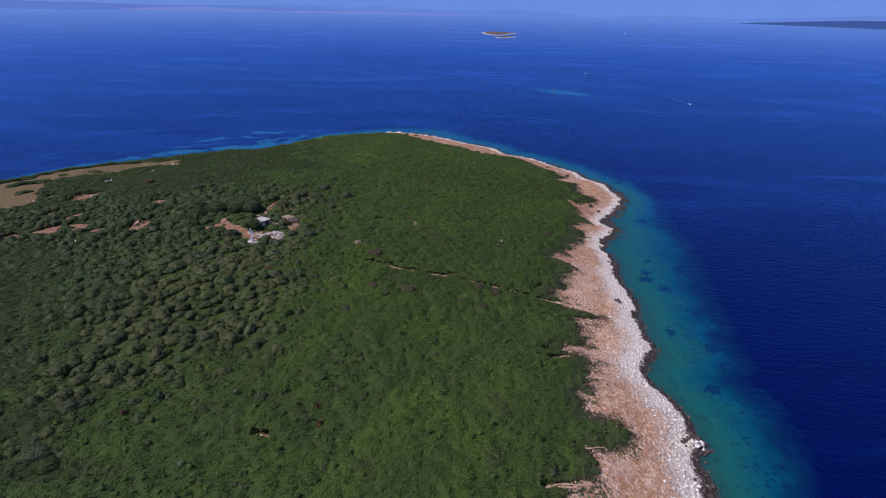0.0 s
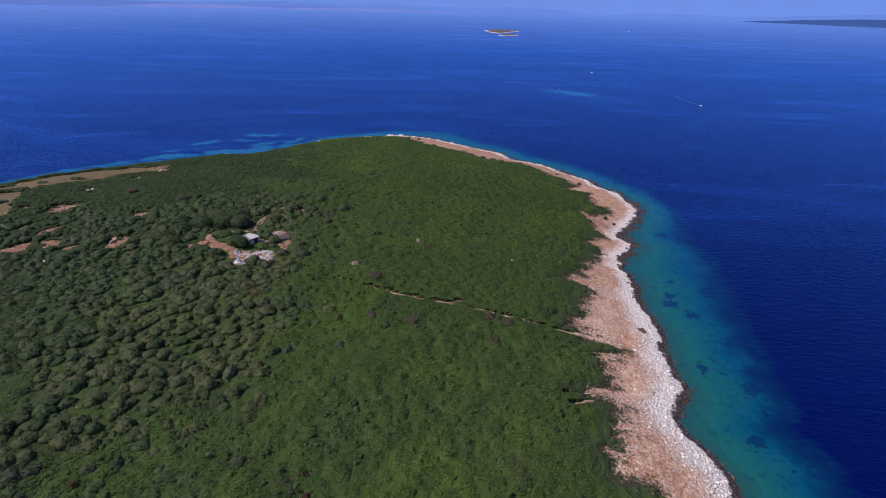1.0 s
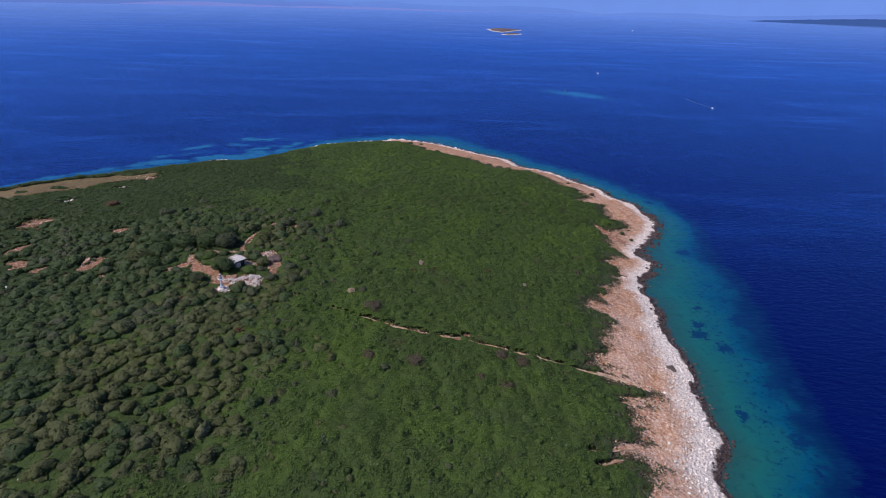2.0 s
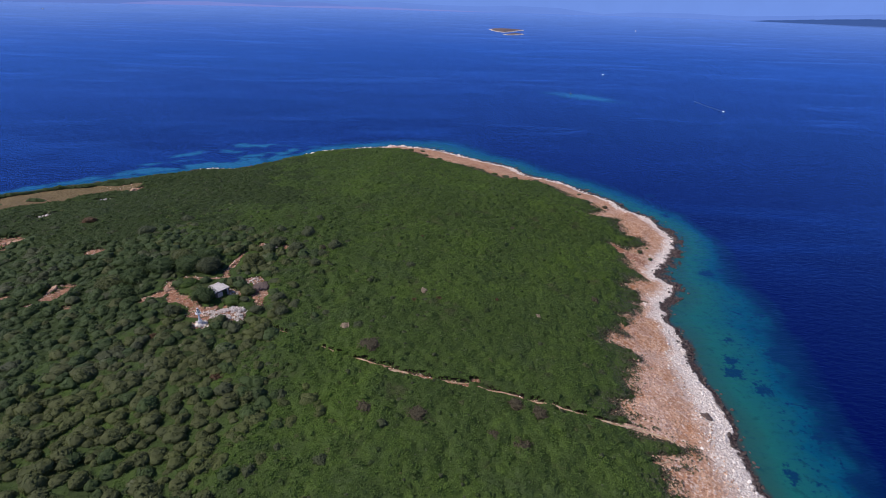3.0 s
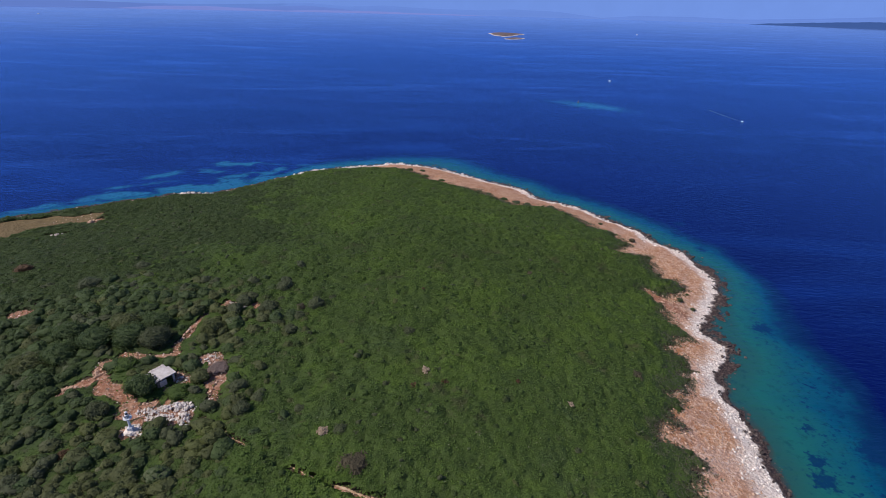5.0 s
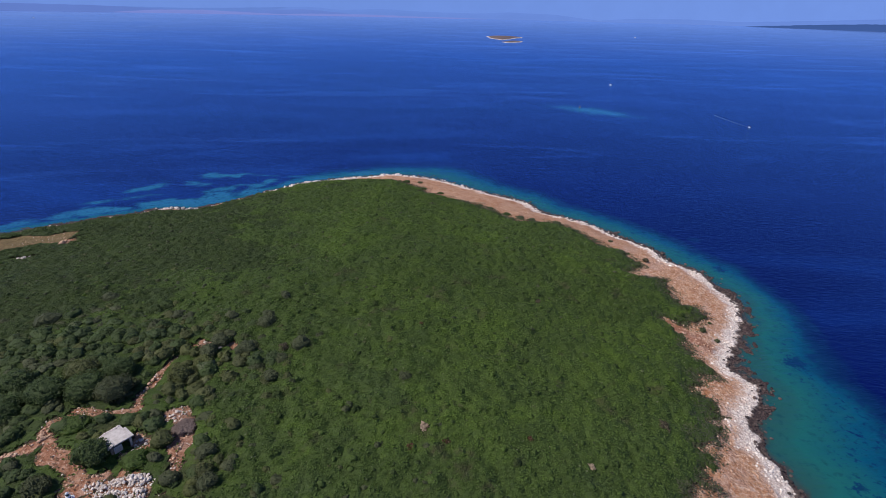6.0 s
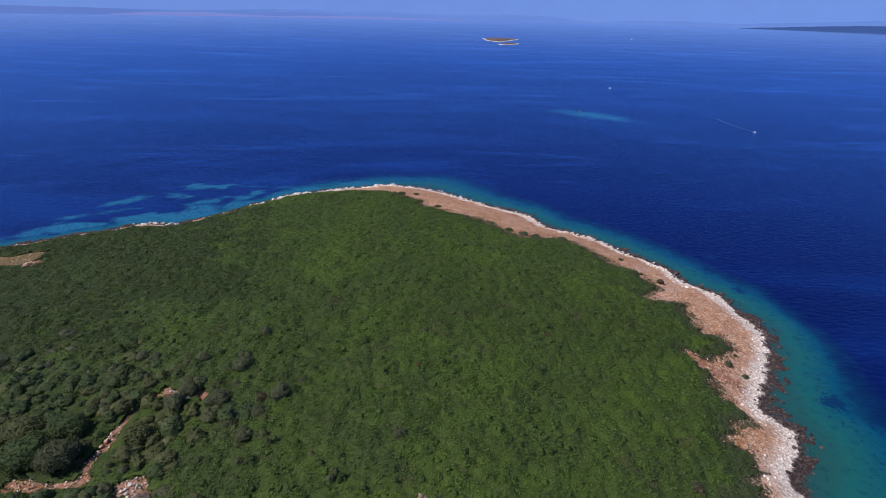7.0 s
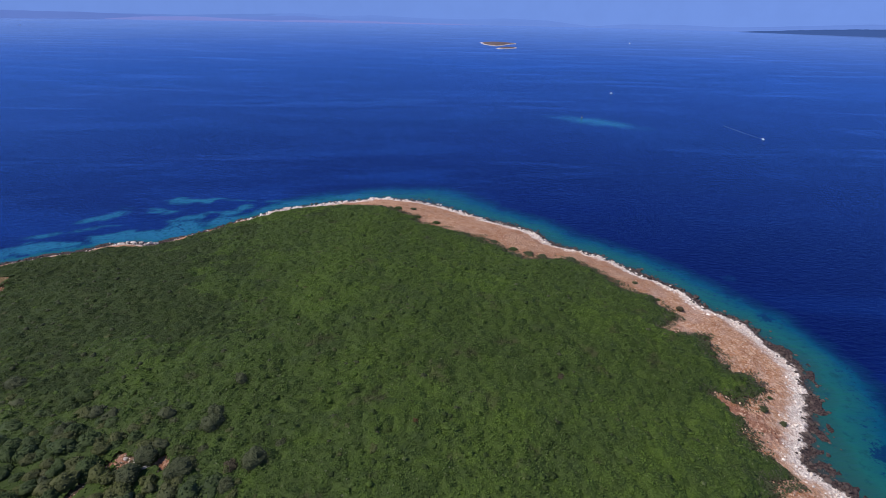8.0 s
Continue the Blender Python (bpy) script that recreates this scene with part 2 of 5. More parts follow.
EVERGREEN = leaf_material("evergreen_leaves", (0.064, 0.098, 0.034), (0.112, 0.166, 0.054), (0.11, 0.10, 0.055), patches=0.4)
TWIGS = leaf_material("grey_pink_twigs", (0.22, 0.165, 0.145), (0.36, 0.28, 0.25), (0.28, 0.20, 0.17))
HEATH = leaf_material("dry_heath_twigs", (0.105, 0.095, 0.062), (0.175, 0.152, 0.105), (0.17, 0.125, 0.09))
DEAD = leaf_material("dead_twigs", (0.105, 0.090, 0.054), (0.18, 0.148, 0.090), (0.19, 0.145, 0.10))
PALE = leaf_material("bleached_twigs", (0.50, 0.38, 0.26), (0.74, 0.60, 0.45), (0.55, 0.42, 0.30))
RUST = leaf_material("rust_twigs", (0.13, 0.075, 0.038), (0.215, 0.130, 0.066), (0.19, 0.11, 0.055))
BARK = plain_material("bark", (0.06, 0.045, 0.035), (0.14, 0.11, 0.085), 9)
WHITE_STONE = stone_material("white_limestone", (0.70, 0.61, 0.54), (0.94, 0.86, 0.79))
TAN_STONE = stone_material("tan_limestone", (0.42, 0.225, 0.128), (0.73, 0.51, 0.37))
WET_STONE = stone_material("wet_rock", (0.030, 0.023, 0.023), (0.105, 0.075, 0.066))
RUBBLE_STONE = stone_material("grey_rubble_stone", (0.46, 0.38, 0.33), (0.84, 0.75, 0.68))
PAINT = plain_material("white_paint", (0.70, 0.71, 0.72), (0.84, 0.84, 0.84), 3, 0.45, 0.05)
CONCRETE = plain_material("concrete_slab", (0.42, 0.38, 0.36), (0.60, 0.56, 0.54), 1.6, 0.9, 0.2)
MORTAR = plain_material("mortar", (0.16, 0.13, 0.11), (0.26, 0.22, 0.19), 4)
GLASS = plain_material("dark_lens_glass", (0.03, 0.05, 0.06), (0.05, 0.08, 0.09), 5, 0.08, 0)
PANEL = plain_material("solar_cells", (0.01, 0.013, 0.03), (0.02, 0.03, 0.06), 6, 0.15, 0)
DARK = plain_material("dark_paint", (0.02, 0.02, 0.022), (0.04, 0.04, 0.04), 5, 0.6, 0)

# ---- plan ----
EAST_SHORE = [(20, -92), (33, -40), (37, 5), (39, 40), (40.5, 54), (43.2, 66), (42.6, 72.5), (40.6, 77.5), (39.8, 81.8), (42, 85.5), (44.2, 90), (44, 95.5),
              (45, 100.5), (46, 105), (46.8, 109), (46, 114), (46.2, 119), (47.2, 127), (47.9, 133), (47.2, 138), (48, 143), (52.4, 149.5), (53.8, 155),
              (51.4, 159.3), (53.8, 163.2), (57.6, 168), (60, 172.2), (63.6, 178), (64.9, 183), (65, 190), (63.6, 197), (62.6, 202.5)]
TIP_SHORE = [(57, 208.5), (55.2, 215.5), (49.2, 224.5), (43.4, 232), (36, 239), (30.4, 243), (26.8, 247), (23, 254), (16.3, 259), (8.6, 264.4), (-4.6, 274.6),
             (-14, 281.4), (-24, 283.4), (-32, 284.4), (-38, 280.8), (-45, 279.2)]
WEST_SHORE = [(-55.3, 274.6), (-64, 270.2), (-69, 265), (-77.6, 254.6), (-83.7, 247.2), (-89.4, 241), (-93, 238.8), (-97.5, 239.4), (-104, 238), (-110, 233.6), (-117, 229.4),
              (-126.4, 223), (-138, 215.5), (-149.5, 207), (-158, 199.5), (-169, 184), (-188, 160), (-207, 120), (-214, 70), (-202, 10), (-168, -60), (-100, -112), (-25, -122)]
SHORE = EAST_SHORE + TIP_SHORE + WEST_SHORE
BEACH_EDGE = [(16, 30), (17.5, 49), (23, 52.5), (23.5, 57), (30.5, 60), (30, 64), (24.5, 65.5), (25, 68.7), (23.8, 71.2), (26.9, 72),
    (27.8, 73.5), (25.9, 74.1), (28.2, 76), (27.6, 78.9), (29.5, 80.4), (29.3, 82.2), (24.3, 82.5), (25.1, 83.9), (28.7, 86.4),
    (29.5, 89.3), (28.5, 91.2), (29.5, 94.7), (32.7, 96.6), (35.4, 99.2), (32.1, 100.1), (28.3, 100.6)]
EAST_EDGE = [(27.3, 103.1), (24.8, 104.6), (28.8, 107.3), (29.4, 110), (29.5, 112.8), (30.6, 116.6), (33.8, 119.5), (33.2, 121.9), (28.7, 122.8),
    (30, 125.7), (32.5, 128), (34.3, 130), (33.7, 131.3), (35.2, 134.1), (34.6, 136.2), (38.7, 137.5), (40.5, 139.8), (39.3, 142),
    (42.8, 145.5), (42.6, 147.7), (40, 148.8), (41.9, 153), (48.2, 156.6), (47.2, 158.3)]
CAPE_EDGE = [(44.2, 162), (45.4, 164.3), (45, 167), (42.8, 171.8), (46.6, 171.2), (52, 173.5),
    (53.2, 179.4), (48.6, 181.2), (46.8, 184), (48.9, 191.5), (40.8, 191.6), (45.5, 198),
    (43.8, 208), (37.2, 210.5), (35.2, 218), (30.8, 223.6), (27.5, 228), (16, 223),
    (12, 227), (8.7, 232.2), (4, 237.5), (-4, 243), (-11, 246.5), (-13.6, 246.5),
    (-16, 255.2), (-23, 261), (-30, 266), (-37, 270), (-44, 271.8)]


def smooth_closed(points, steps):
    p = np.array(points, float)
    out = []
    for i in range(len(p)):
        a, b, c, d = p[i - 1], p[i], p[(i + 1) % len(p)], p[(i + 2) % len(p)]
        for k in range(steps):
            t = k / steps
            out.append(0.5 * (2 * b + (c - a) * t + (2 * a - 5 * b + 4 * c - d) * t ** 2 + (3 * b - a - 3 * c + d) * t ** 3))
    return np.array(out)


def distance(px, py, line, closed=True):
    """Distance of many places to a line in plan."""
    best = np.full(px.shape, 1e9)
    ends = np.roll(line, -1, axis=0) if closed else line[1:]
    for (ax, ay), (bx, by) in zip(line, ends):
        dx, dy = bx - ax, by - ay
        t = np.clip(((px - ax) * dx + (py - ay) * dy) / (dx * dx + dy * dy + 1e-9), 0, 1)
        np.minimum(best, (px - ax - t * dx) ** 2 + (py - ay - t * dy) ** 2, out=best)
    return np.sqrt(best)


def inside(px, py, line):
    hit = np.zeros(px.shape, bool)
    for (ax, ay), (bx, by) in zip(line, np.roll(line, -1, axis=0)):
        if ay != by:
            hit ^= ((ay > py) != (by > py)) & (px < (bx - ax) * (py - ay) / (by - ay) + ax)
    return hit


# value noise on a lattice, for many places at once
LATTICE = np.random.RandomState(5).rand(256, 256)


def wobble(px, py, size):
    u, v = px / size + 1000, py / size + 1000
    i, j = np.floor(u).astype(int), np.floor(v).astype(int)
    fu, fv = u - i, v - j
    fu, fv = fu * fu * (3 - 2 * fu), fv * fv * (3 - 2 * fv)
    at = lambda a, b: LATTICE[a % 256, b % 256]
    return (at(i, j) * (1 - fu) + at(i + 1, j) * fu) * (1 - fv) + (at(i, j + 1) * (1 - fu) + at(i + 1, j + 1) * fu) * fv


shore_line = smooth_closed(SHORE, 6)
left_edge = [(-53.7, 269.6), (-62, 265), (-65.6, 259.5), (-69.5, 257.4), (-76, 250.4), (-82, 243.4), (-87.5, 237), (-92, 232.6), (-101, 231.6), (-107, 229), (-113.2, 225.8), (-123.6, 219.4),
             (-136, 211.5), (-148, 203.4), (-167.5, 182), (-185, 158), (-203, 119),
             (-210, 70), (-198, 12), (-165, -57), (-99, -107), (-26, -116), (10, -88), (16, -40), (14, 0)]
scrub_line = np.array(BEACH_EDGE + EAST_EDGE + CAPE_EDGE + left_edge, float)
TRAILS = [np.array(line, float) for line in (
    [(-38, 117.5), (-30.4, 112.6), (-27.3, 111.0), (-18.4, 108.2), (-11, 106.4), (-3.1, 104.9), (2, 104.6), (8.9, 103.6), (14.6, 102.7), (22.4, 101.5), (28.6, 101), (34.8, 99.4)],
    [(20.2, 82.4), (24.1, 83.4), (28, 84.8)], [(20.5, 79.8), (25.2, 82)], [(25.7, 94.2), (32, 94.8)], [(16.5, 58.6), (22.4, 58.9), (26, 59.2)], [(15, 50.6), (21.6, 52)])]
FIELD = np.array([(-175, 150), (-166, 168), (-157.5, 184), (-149, 193), (-139, 201), (-131.5, 206.5), (-122.3, 210), (-113.2, 209), (-109.5, 202), (-117.9, 201.8), (-122.2, 199), (-126.1, 193), (-130, 185.4),
                  (-134, 177.6), (-139.6, 175.5), (-140, 170), (-137, 165.4), (-131, 156.2), (-125.5, 147), (-122.5, 140.4), (-127, 132), (-150, 125)], float)
# clearings: x, y, half length, half width, turn in degrees, redness
WEST_CLEARINGS = [(-85.9, 144, 2.5, 1.5, 60, 0.7), (-117.1, 170, 3.0, 0.9, 79, 0.2), (-114, 192, 3.4, 1.1, 20, 0.2), (-111, 203, 2.4, 1.6, 0, 0.9), (-110.6, 148.8, 5.0, 3.0, 98, 0.85), (-103.2, 121, 4.8, 2.6, 84, 1.0),
    (-109, 116.8, 2.4, 1.8, 60, 1.0), (-103, 132.2, 3.9, 1.4, 77, 1.0), (-89.8, 122.1, 2.2, 1.6, 35, 0.45), (-81.2, 123.6, 3.3, 1.7, 80, 0.4), (-96.4, 124.3, 1.7, 1.5, 0, 0.5), (-110.3, 133.8, 3.2, 1.4, 73, 0.3),
    (-121.6, 148.5, 2.4, 1.3, 0, 1.0), (-74.2, 119, 1.4, 1.0, 0, 0.7)]
CLEARINGS = [(-47.5, 114.3, 1.6, 1.1, 0, 0.0), (-43.9, 118.8, 3.4, 1.9, -10, 0.0), (-45, 147.5, 2.6, 1.2, 0, 0.4), (-24.6, 54.2, 1.1, 0.55, 10, 0.35),
    (46.3, 168.4, 4.6, 1.0, -50, 1.0), (48.5, 165, 2.2, 1.6, 0, 0.7),
    (47.8, 166.6, 3.0, 1.5, -55, 0.9), (11, 226.5, 2.4, 0.9, 10, 0.1), (2.0, 105.6, 0.6, 0.5, 0, 0.2)]


# worn strips round the hut: line, half width, redness
WORN = [(np.array(line, float), half, redness) for line, half, redness in (
    ([(-61.5, 121.6), (-58, 124.8), (-59, 128), (-57, 130.3), (-53.5, 130.2), (-49.5, 131)], 0.85, 0.75), ([(-49.5, 131), (-50.3, 135), (-50.4, 139), (-49.8, 143.5)], 0.6, 0.8),
    ([(-57.5, 125), (-55.5, 122.5), (-52.5, 120.8)], 0.95, 0.4), ([(-53, 121.3), (-49, 118.8), (-45, 118.8), (-41.5, 118.5)], 1.5, 0.25), ([(-45.8, 125.5), (-45.0, 123.8)], 1.2, 0.1),
    ([(-43.5, 131), (-41.5, 129), (-40, 125.5), (-39.3, 122)], 1.1, 0.5), ([(43.0, 171.6), (45.6, 168.6), (47.8, 165.2), (49.5, 163)], 0.9, 1.0))]


def inland(px, py):
    d = distance(px, py, shore_line)
    return np.where(inside(px, py, shore_line), d, -d) + (wobble(px, py, 3.0) - 0.5) * 1.7 + (wobble(px, py, 9.0) - 0.5) * 0.8 + (wobble(px, py, 1.1) - 0.5) * 0.7


def scrub_depth(px, py):
    """Metres behind the ragged front of the scrub; negative outside."""
    d = distance(px, py, scrub_line)
    return np.where(inside(px, py, scrub_line), d, -d) - 0.3 + (wobble(px * 0.3, py, 1.5) - 0.5) * 2.4 + (wobble(px, py, 5.0) - 0.5) * 1.2 + (wobble(px, py, 0.8) - 0.5) * 1.4


def open_ground(px, py):
    """How bare the ground is, 0 to 1, and how red."""
    bare = np.clip(1.0 - (scrub_depth(px, py) + 1.7) / 2.5, 0, 1)
    red = np.zeros(px.shape)
    jag = 1 + (wobble(px, py, 0.9) - 0.5) * 1.5 + (wobble(px, py, 2.6) - 0.5) * 1.0
    jag = np.maximum(jag, 0.5)
    for x, y, a, b, turn, redness in WEST_CLEARINGS + CLEARINGS:
        c, s = math.cos(radians(turn)), math.sin(radians(turn))
        u, v = ((px - x) * c + (py - y) * s) / a, (-(px - x) * s + (py - y) * c) / b
        m = np.clip((1.0 - np.sqrt(u * u + v * v) * jag) / 0.35, 0, 1)
        bare, red = np.maximum(bare, m), np.maximum(red, m * redness)
    for line, half, redness in WORN:
        m = np.clip((half + 0.05 - distance(px, py, line, False) * jag) / 0.45, 0, 1)
        bare, red = np.maximum(bare, m), np.maximum(red, m * redness)
    for k, line in enumerate(TRAILS):
        td = distance(px, py, line, False) + (wobble(px, py, 1.7) - 0.5) * 0.7
        worn = 0.2 - 0.2 * np.clip((-12 - px) / 16, 0, 1) if k == 0 else 0.05
        bare = np.maximum(bare, np.clip((worn + 0.35 - td) / 0.5, 0, 1))
    fd = np.where(inside(px, py, FIELD), 1, -1) * distance(px, py, FIELD) + (wobble(px, py, 4) - 0.5) * 3
    dry = np.clip(fd / 1.0 + 0.5, 0, 1) * (1 - np.clip((wobble(px + 31, py * 1.3, 7) - 0.70) * 9, 0, 1))
    return np.maximum(bare, dry), red, dry


def ledge(px, py):
    """Width of the dark wet rock above the waterline, its reach into the water, and the breadth of the white band."""
    cape = np.clip(np.exp(-((px - 67) ** 2 + (py - 184) ** 2) / 480) + np.exp(-((px - 56) ** 2 + (py - 157) ** 2) / 190), 0, 1)
    tip = np.clip((py - 203) / 14, 0, 1)
    west = np.clip((-66 - px) / 8, 0, 1) * (1 - 0.85 * np.exp(-((px + 99) ** 2 + (py - 237) ** 2) / 22))
    return 0.2 - 0.7 * cape + 1.0 * tip * (1 - west) + 1.6 * west, 0.7 + 3.2 * cape + 0.9 * tip + 0.6 * west, 1.0 - 0.25 * tip - 0.1 * cape * (1 - tip) - 0.5 * west + 0.45 * np.clip((130 - py) / 14, 0, 1) * (px > 0)


def height(d, px, py):
    """Ground height from the distance to the shore."""
    h = np.where(d > 0, 12.2 * (1 - np.exp(-np.maximum(d, 0) / 52)), np.maximum(d * 0.28, -5))
    rise = lambda x, y, r: np.exp(-((px - x) ** 2 + (py - y) ** 2) / (r * r))
    h = h + np.clip(d / 30, 0, 1) * (0.9 * rise(-15, 155, 45) - 1.7 * rise(-92, 121, 28) - 2.3 * rise(-116, 193, 26) - 0.8 * rise(-22, 46, 24))
    above, reach, band = ledge(px, py)
    low = np.clip((d + reach) / 0.9, 0, 1)
    h = np.where(d < 0.6, np.maximum(h, low * ((wobble(px, py, 1.3) - 0.42) * 0.6 - 0.16) + (1 - low) * h), h)
    return h + np.clip(d / 20, 0, 1) * ((wobble(px, py, 14) - 0.5) * 0.9) + np.clip(d / 3, 0, 1) * (wobble(px, py, 2.4) - 0.5) * 0.35 + 0.1


def sheet(name, xs, ys, z, mat, attributes, keep=None):
    """A grid mesh over the coordinates xs and ys."""
    nx, ny = len(xs), len(ys)
    gx, gy = np.meshgrid(xs, ys)
    co = np.stack([gx.ravel(), gy.ravel(), z.ravel()], 1).astype(np.float32)
    i, j = np.meshgrid(np.arange(nx - 1), np.arange(ny - 1))
    a = (j * nx + i).ravel()
    quads = np.stack([a, a + 1, a + nx + 1, a + nx], 1)
    if keep is not None:
        quads = quads[keep.ravel()[quads].any(1)]
    ob = new(name, mesh_from(name, co, quads, mat, smooth=True))
    for key, values in attributes.items():
        ob.data.attributes.new(key, "FLOAT", "POINT").data.foreach_set("value", values.ravel().astype(np.float32))
    return ob


def mesh_from(name, co, faces, mat, smooth=False):
    """A mesh from arrays of corners and of faces with equal numbers of corners."""
    me = bpy.data.meshes.new(name)
    k, n = faces.shape[1], len(faces)
    me.vertices.add(len(co))
    me.vertices.foreach_set("co", np.ascontiguousarray(co, np.float32).ravel())
    me.loops.add(n * k)
    me.loops.foreach_set("vertex_index", np.ascontiguousarray(faces, np.int32).ravel())
    me.polygons.add(n)
    me.polygons.foreach_set("loop_start", np.arange(0, n * k, k, dtype=np.int32))
    me.polygons.foreach_set("use_smooth", np.full(n, smooth))
    me.materials.append(mat)
    me.update(calc_edges=True)
    me.validate()
    return me


def spread_axis(low, high, step, far_low, far_high, growth=1.25):
    fine = list(np.arange(low, high + step / 2, step))
    s, a = step, fine[-1]
    while a < far_high:
        s *= growth
        a = min(a + s, far_high)
        fine.append(a)
    s, a = step, fine[0]
    while a > far_low:
        s *= growth
        a = max(a - s, far_low)
        fine.insert(0, a)
    return np.array(fine)


# lookup grid of the ground
CELL = 0.5
LX, LY = np.arange(-235, 96, CELL), np.arange(-140, 311, CELL)
lgx, lgy = np.meshgrid(LX, LY)
L_IN = inland(lgx, lgy)
L_H = height(L_IN, lgx, lgy)
L_BARE, L_RED, L_DRY = open_ground(lgx, lgy)
L_SCRUB = scrub_depth(lgx, lgy)
L_LEDGE, L_REACH, L_BAND = ledge(lgx, lgy)
L_TRAIL = distance(lgx, lgy, TRAILS[0][4:], False)


def spread(table, cells):
    """A table smoothed over a square of that many cells to each side, with a longer reach to the south."""
    out, n = np.zeros(table.shape), 0
    for dj in range(-cells, 2 * cells + 1):
        for di in range(-cells, cells + 1):
            out += np.roll(np.roll(table, -dj, 0), di, 1)
            n += 1
    return out / n


L_CLEAR = spread(np.where(L_SCRUB > 1.0, L_BARE, 0.0), 3)


def lookup(table, px, py):
    u, v = np.clip((px - LX[0]) / CELL, 0, len(LX) - 1.001), np.clip((py - LY[0]) / CELL, 0, len(LY) - 1.001)
    i, j = u.astype(int), v.astype(int)
    fu, fv = u - i, v - j
    return (table[j, i] * (1 - fu) + table[j, i + 1] * fu) * (1 - fv) + (table[j + 1, i] * (1 - fu) + table[j + 1, i + 1] * fu) * fv


def ground_z(x, y):
    return float(lookup(L_H, np.array([x]), np.array([y]))[0])


# ---- island ground and sea ----
xs, ys = spread_axis(-176, 76, 0.85, -230, 90), spread_axis(34, 294, 0.85, -135, 305)
gx, gy = np.meshgrid(xs, ys)
g_in = inland(gx, gy)
g_bare, g_red, g_dry = open_ground(gx, gy)
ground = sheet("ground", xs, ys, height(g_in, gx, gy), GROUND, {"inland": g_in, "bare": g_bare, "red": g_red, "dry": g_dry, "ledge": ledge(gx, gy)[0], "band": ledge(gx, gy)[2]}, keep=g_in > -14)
tagged(ground, "rocky island ground of tan gravel, red earth and limestone", "ground", kind="structure")

xs, ys = spread_axis(-180, 130, 1.8, -4900, 4900, 1.3), spread_axis(36, 490, 1.8, -4900, 4900, 1.3)
gx, gy = np.meshgrid(xs, ys)
off = -inland(gx, gy)


def hump(x, y, r):
    return np.exp(-((gx - x) ** 2 + (gy - y) ** 2) / (r * r))


shelf = 14 + 10.5 * hump(64, 142, 24) + 9 * hump(-5, 290, 20) - 7.5 * np.clip((-62 - gx) / 12, 0, 1) + 5 * hump(60, 108, 30) + 2.5 * hump(55, 74, 22)
depth = 7.0 * np.clip(np.maximum(off, 0) / shelf, 0, 1.6) ** 1.6
# pale sand between weed off the western shore: x, y, half length, half width, turn in degrees, strength
SANDS = [(-118.5, 236.5, 7, 2.6, 12, 1.0), (-106, 241.5, 10, 3.4, 22, 1.0), (-91, 248.5, 8.5, 5.5, 42, 1.0), (-92, 261, 5.5, 1.8, 30, 0.8), (-80.5, 257.5, 4.5, 3.4, 50, 1.0),
         (-96, 278, 8, 2.2, 12, 0.9), (-83, 279, 10, 1.3, -2, 0.6), (-78.5, 270.5, 2.6, 6.0, -18, 0.9), (-118.8, 259.8, 4.2, 1.7, 40, 0.8), (-106, 266, 5.4, 1.7, -12, 0.7),
         (-128, 230.2, 6, 2.4, 30, 0.8), (-128.5, 242.5, 4.6, 1.5, 30, 0.8), (-119, 248.5, 5.5, 1.2, 30, 0.5), (-142, 221, 9, 1.6, 36, 0.8), (-156, 207, 9, 1.4, 48, 0.8), (-70, 269, 4, 2, 45, 0.7),
         (-58, 277.5, 6, 1.8, 20, 0.8), (-40, 286, 7, 2.2, 0, 0.7)]
frayed = (wobble(gx, gy * 1.5, 7) - 0.5) * 1.2 + (wobble(gx, gy * 1.5, 3.1) - 0.5) * 1.0 + (wobble(gx, gy * 1.5, 13) - 0.5) * 0.7
pale = np.zeros(gx.shape)
for x, y, a, b, turn, strength in SANDS:
    c, sn = math.cos(radians(turn)), math.sin(radians(turn))
    u, v = ((gx - x) * c + (gy - y) * sn) / (1.25 * a), (-(gx - x) * sn + (gy - y) * c) / (1.35 * b)
    pale = np.maximum(pale, strength * np.clip((1.25 - np.sqrt(u * u + v * v) + frayed * 1.15) / 0.6, 0, 1))
pale *= np.clip(off / 2.5 - 0.2, 0, 1)
weed = np.zeros(gx.shape)
for x, y, r in ((53.3, 120.4, 2.0), (54.6, 124.6, 1.5), (65.6, 126.4, 3.3), (50.4, 96.2, 1.4), (56.5, 115.6, 1.8), (57.3, 90.4, 2.0), (51.2, 77.3, 1.7), (60, 104, 1.6), (70.1, 204, 1.8), (71.4, 224, 2.0), (66, 162, 2.2), (57, 131, 1.2)):
    weed = np.maximum(weed, 1.3 * np.exp(-((gx - x) ** 2 + (gy - y) ** 2) / (r * r)))
# a wide shallow ledge at the cape and a sandbank out at sea
depth *= 1 - 0.75 * np.clip(hump(72, 188, 13) + hump(58, 160, 9), 0, 1) * np.clip(1.2 - off / 11, 0, 1)
bank = np.sqrt(((gx - 96) / 25) ** 2 + ((gy - 453 + (gx - 96) * 0.55) / 15) ** 2) + (wobble(gx, gy, 9) - 0.5) * 0.5
depth = np.where(bank < 1.5, np.minimum(depth, 2.4 + np.clip(bank - 0.4, 0, 1.2) * 10.0), depth)
depth = np.clip(depth, 0, 12)
sand = np.maximum(np.clip((1.25 - bank) * 1.4, 0, 1.0), pale)
depth = np.where(pale > 0.02, np.minimum(depth, 9.0 - 6.5 * pale), depth)
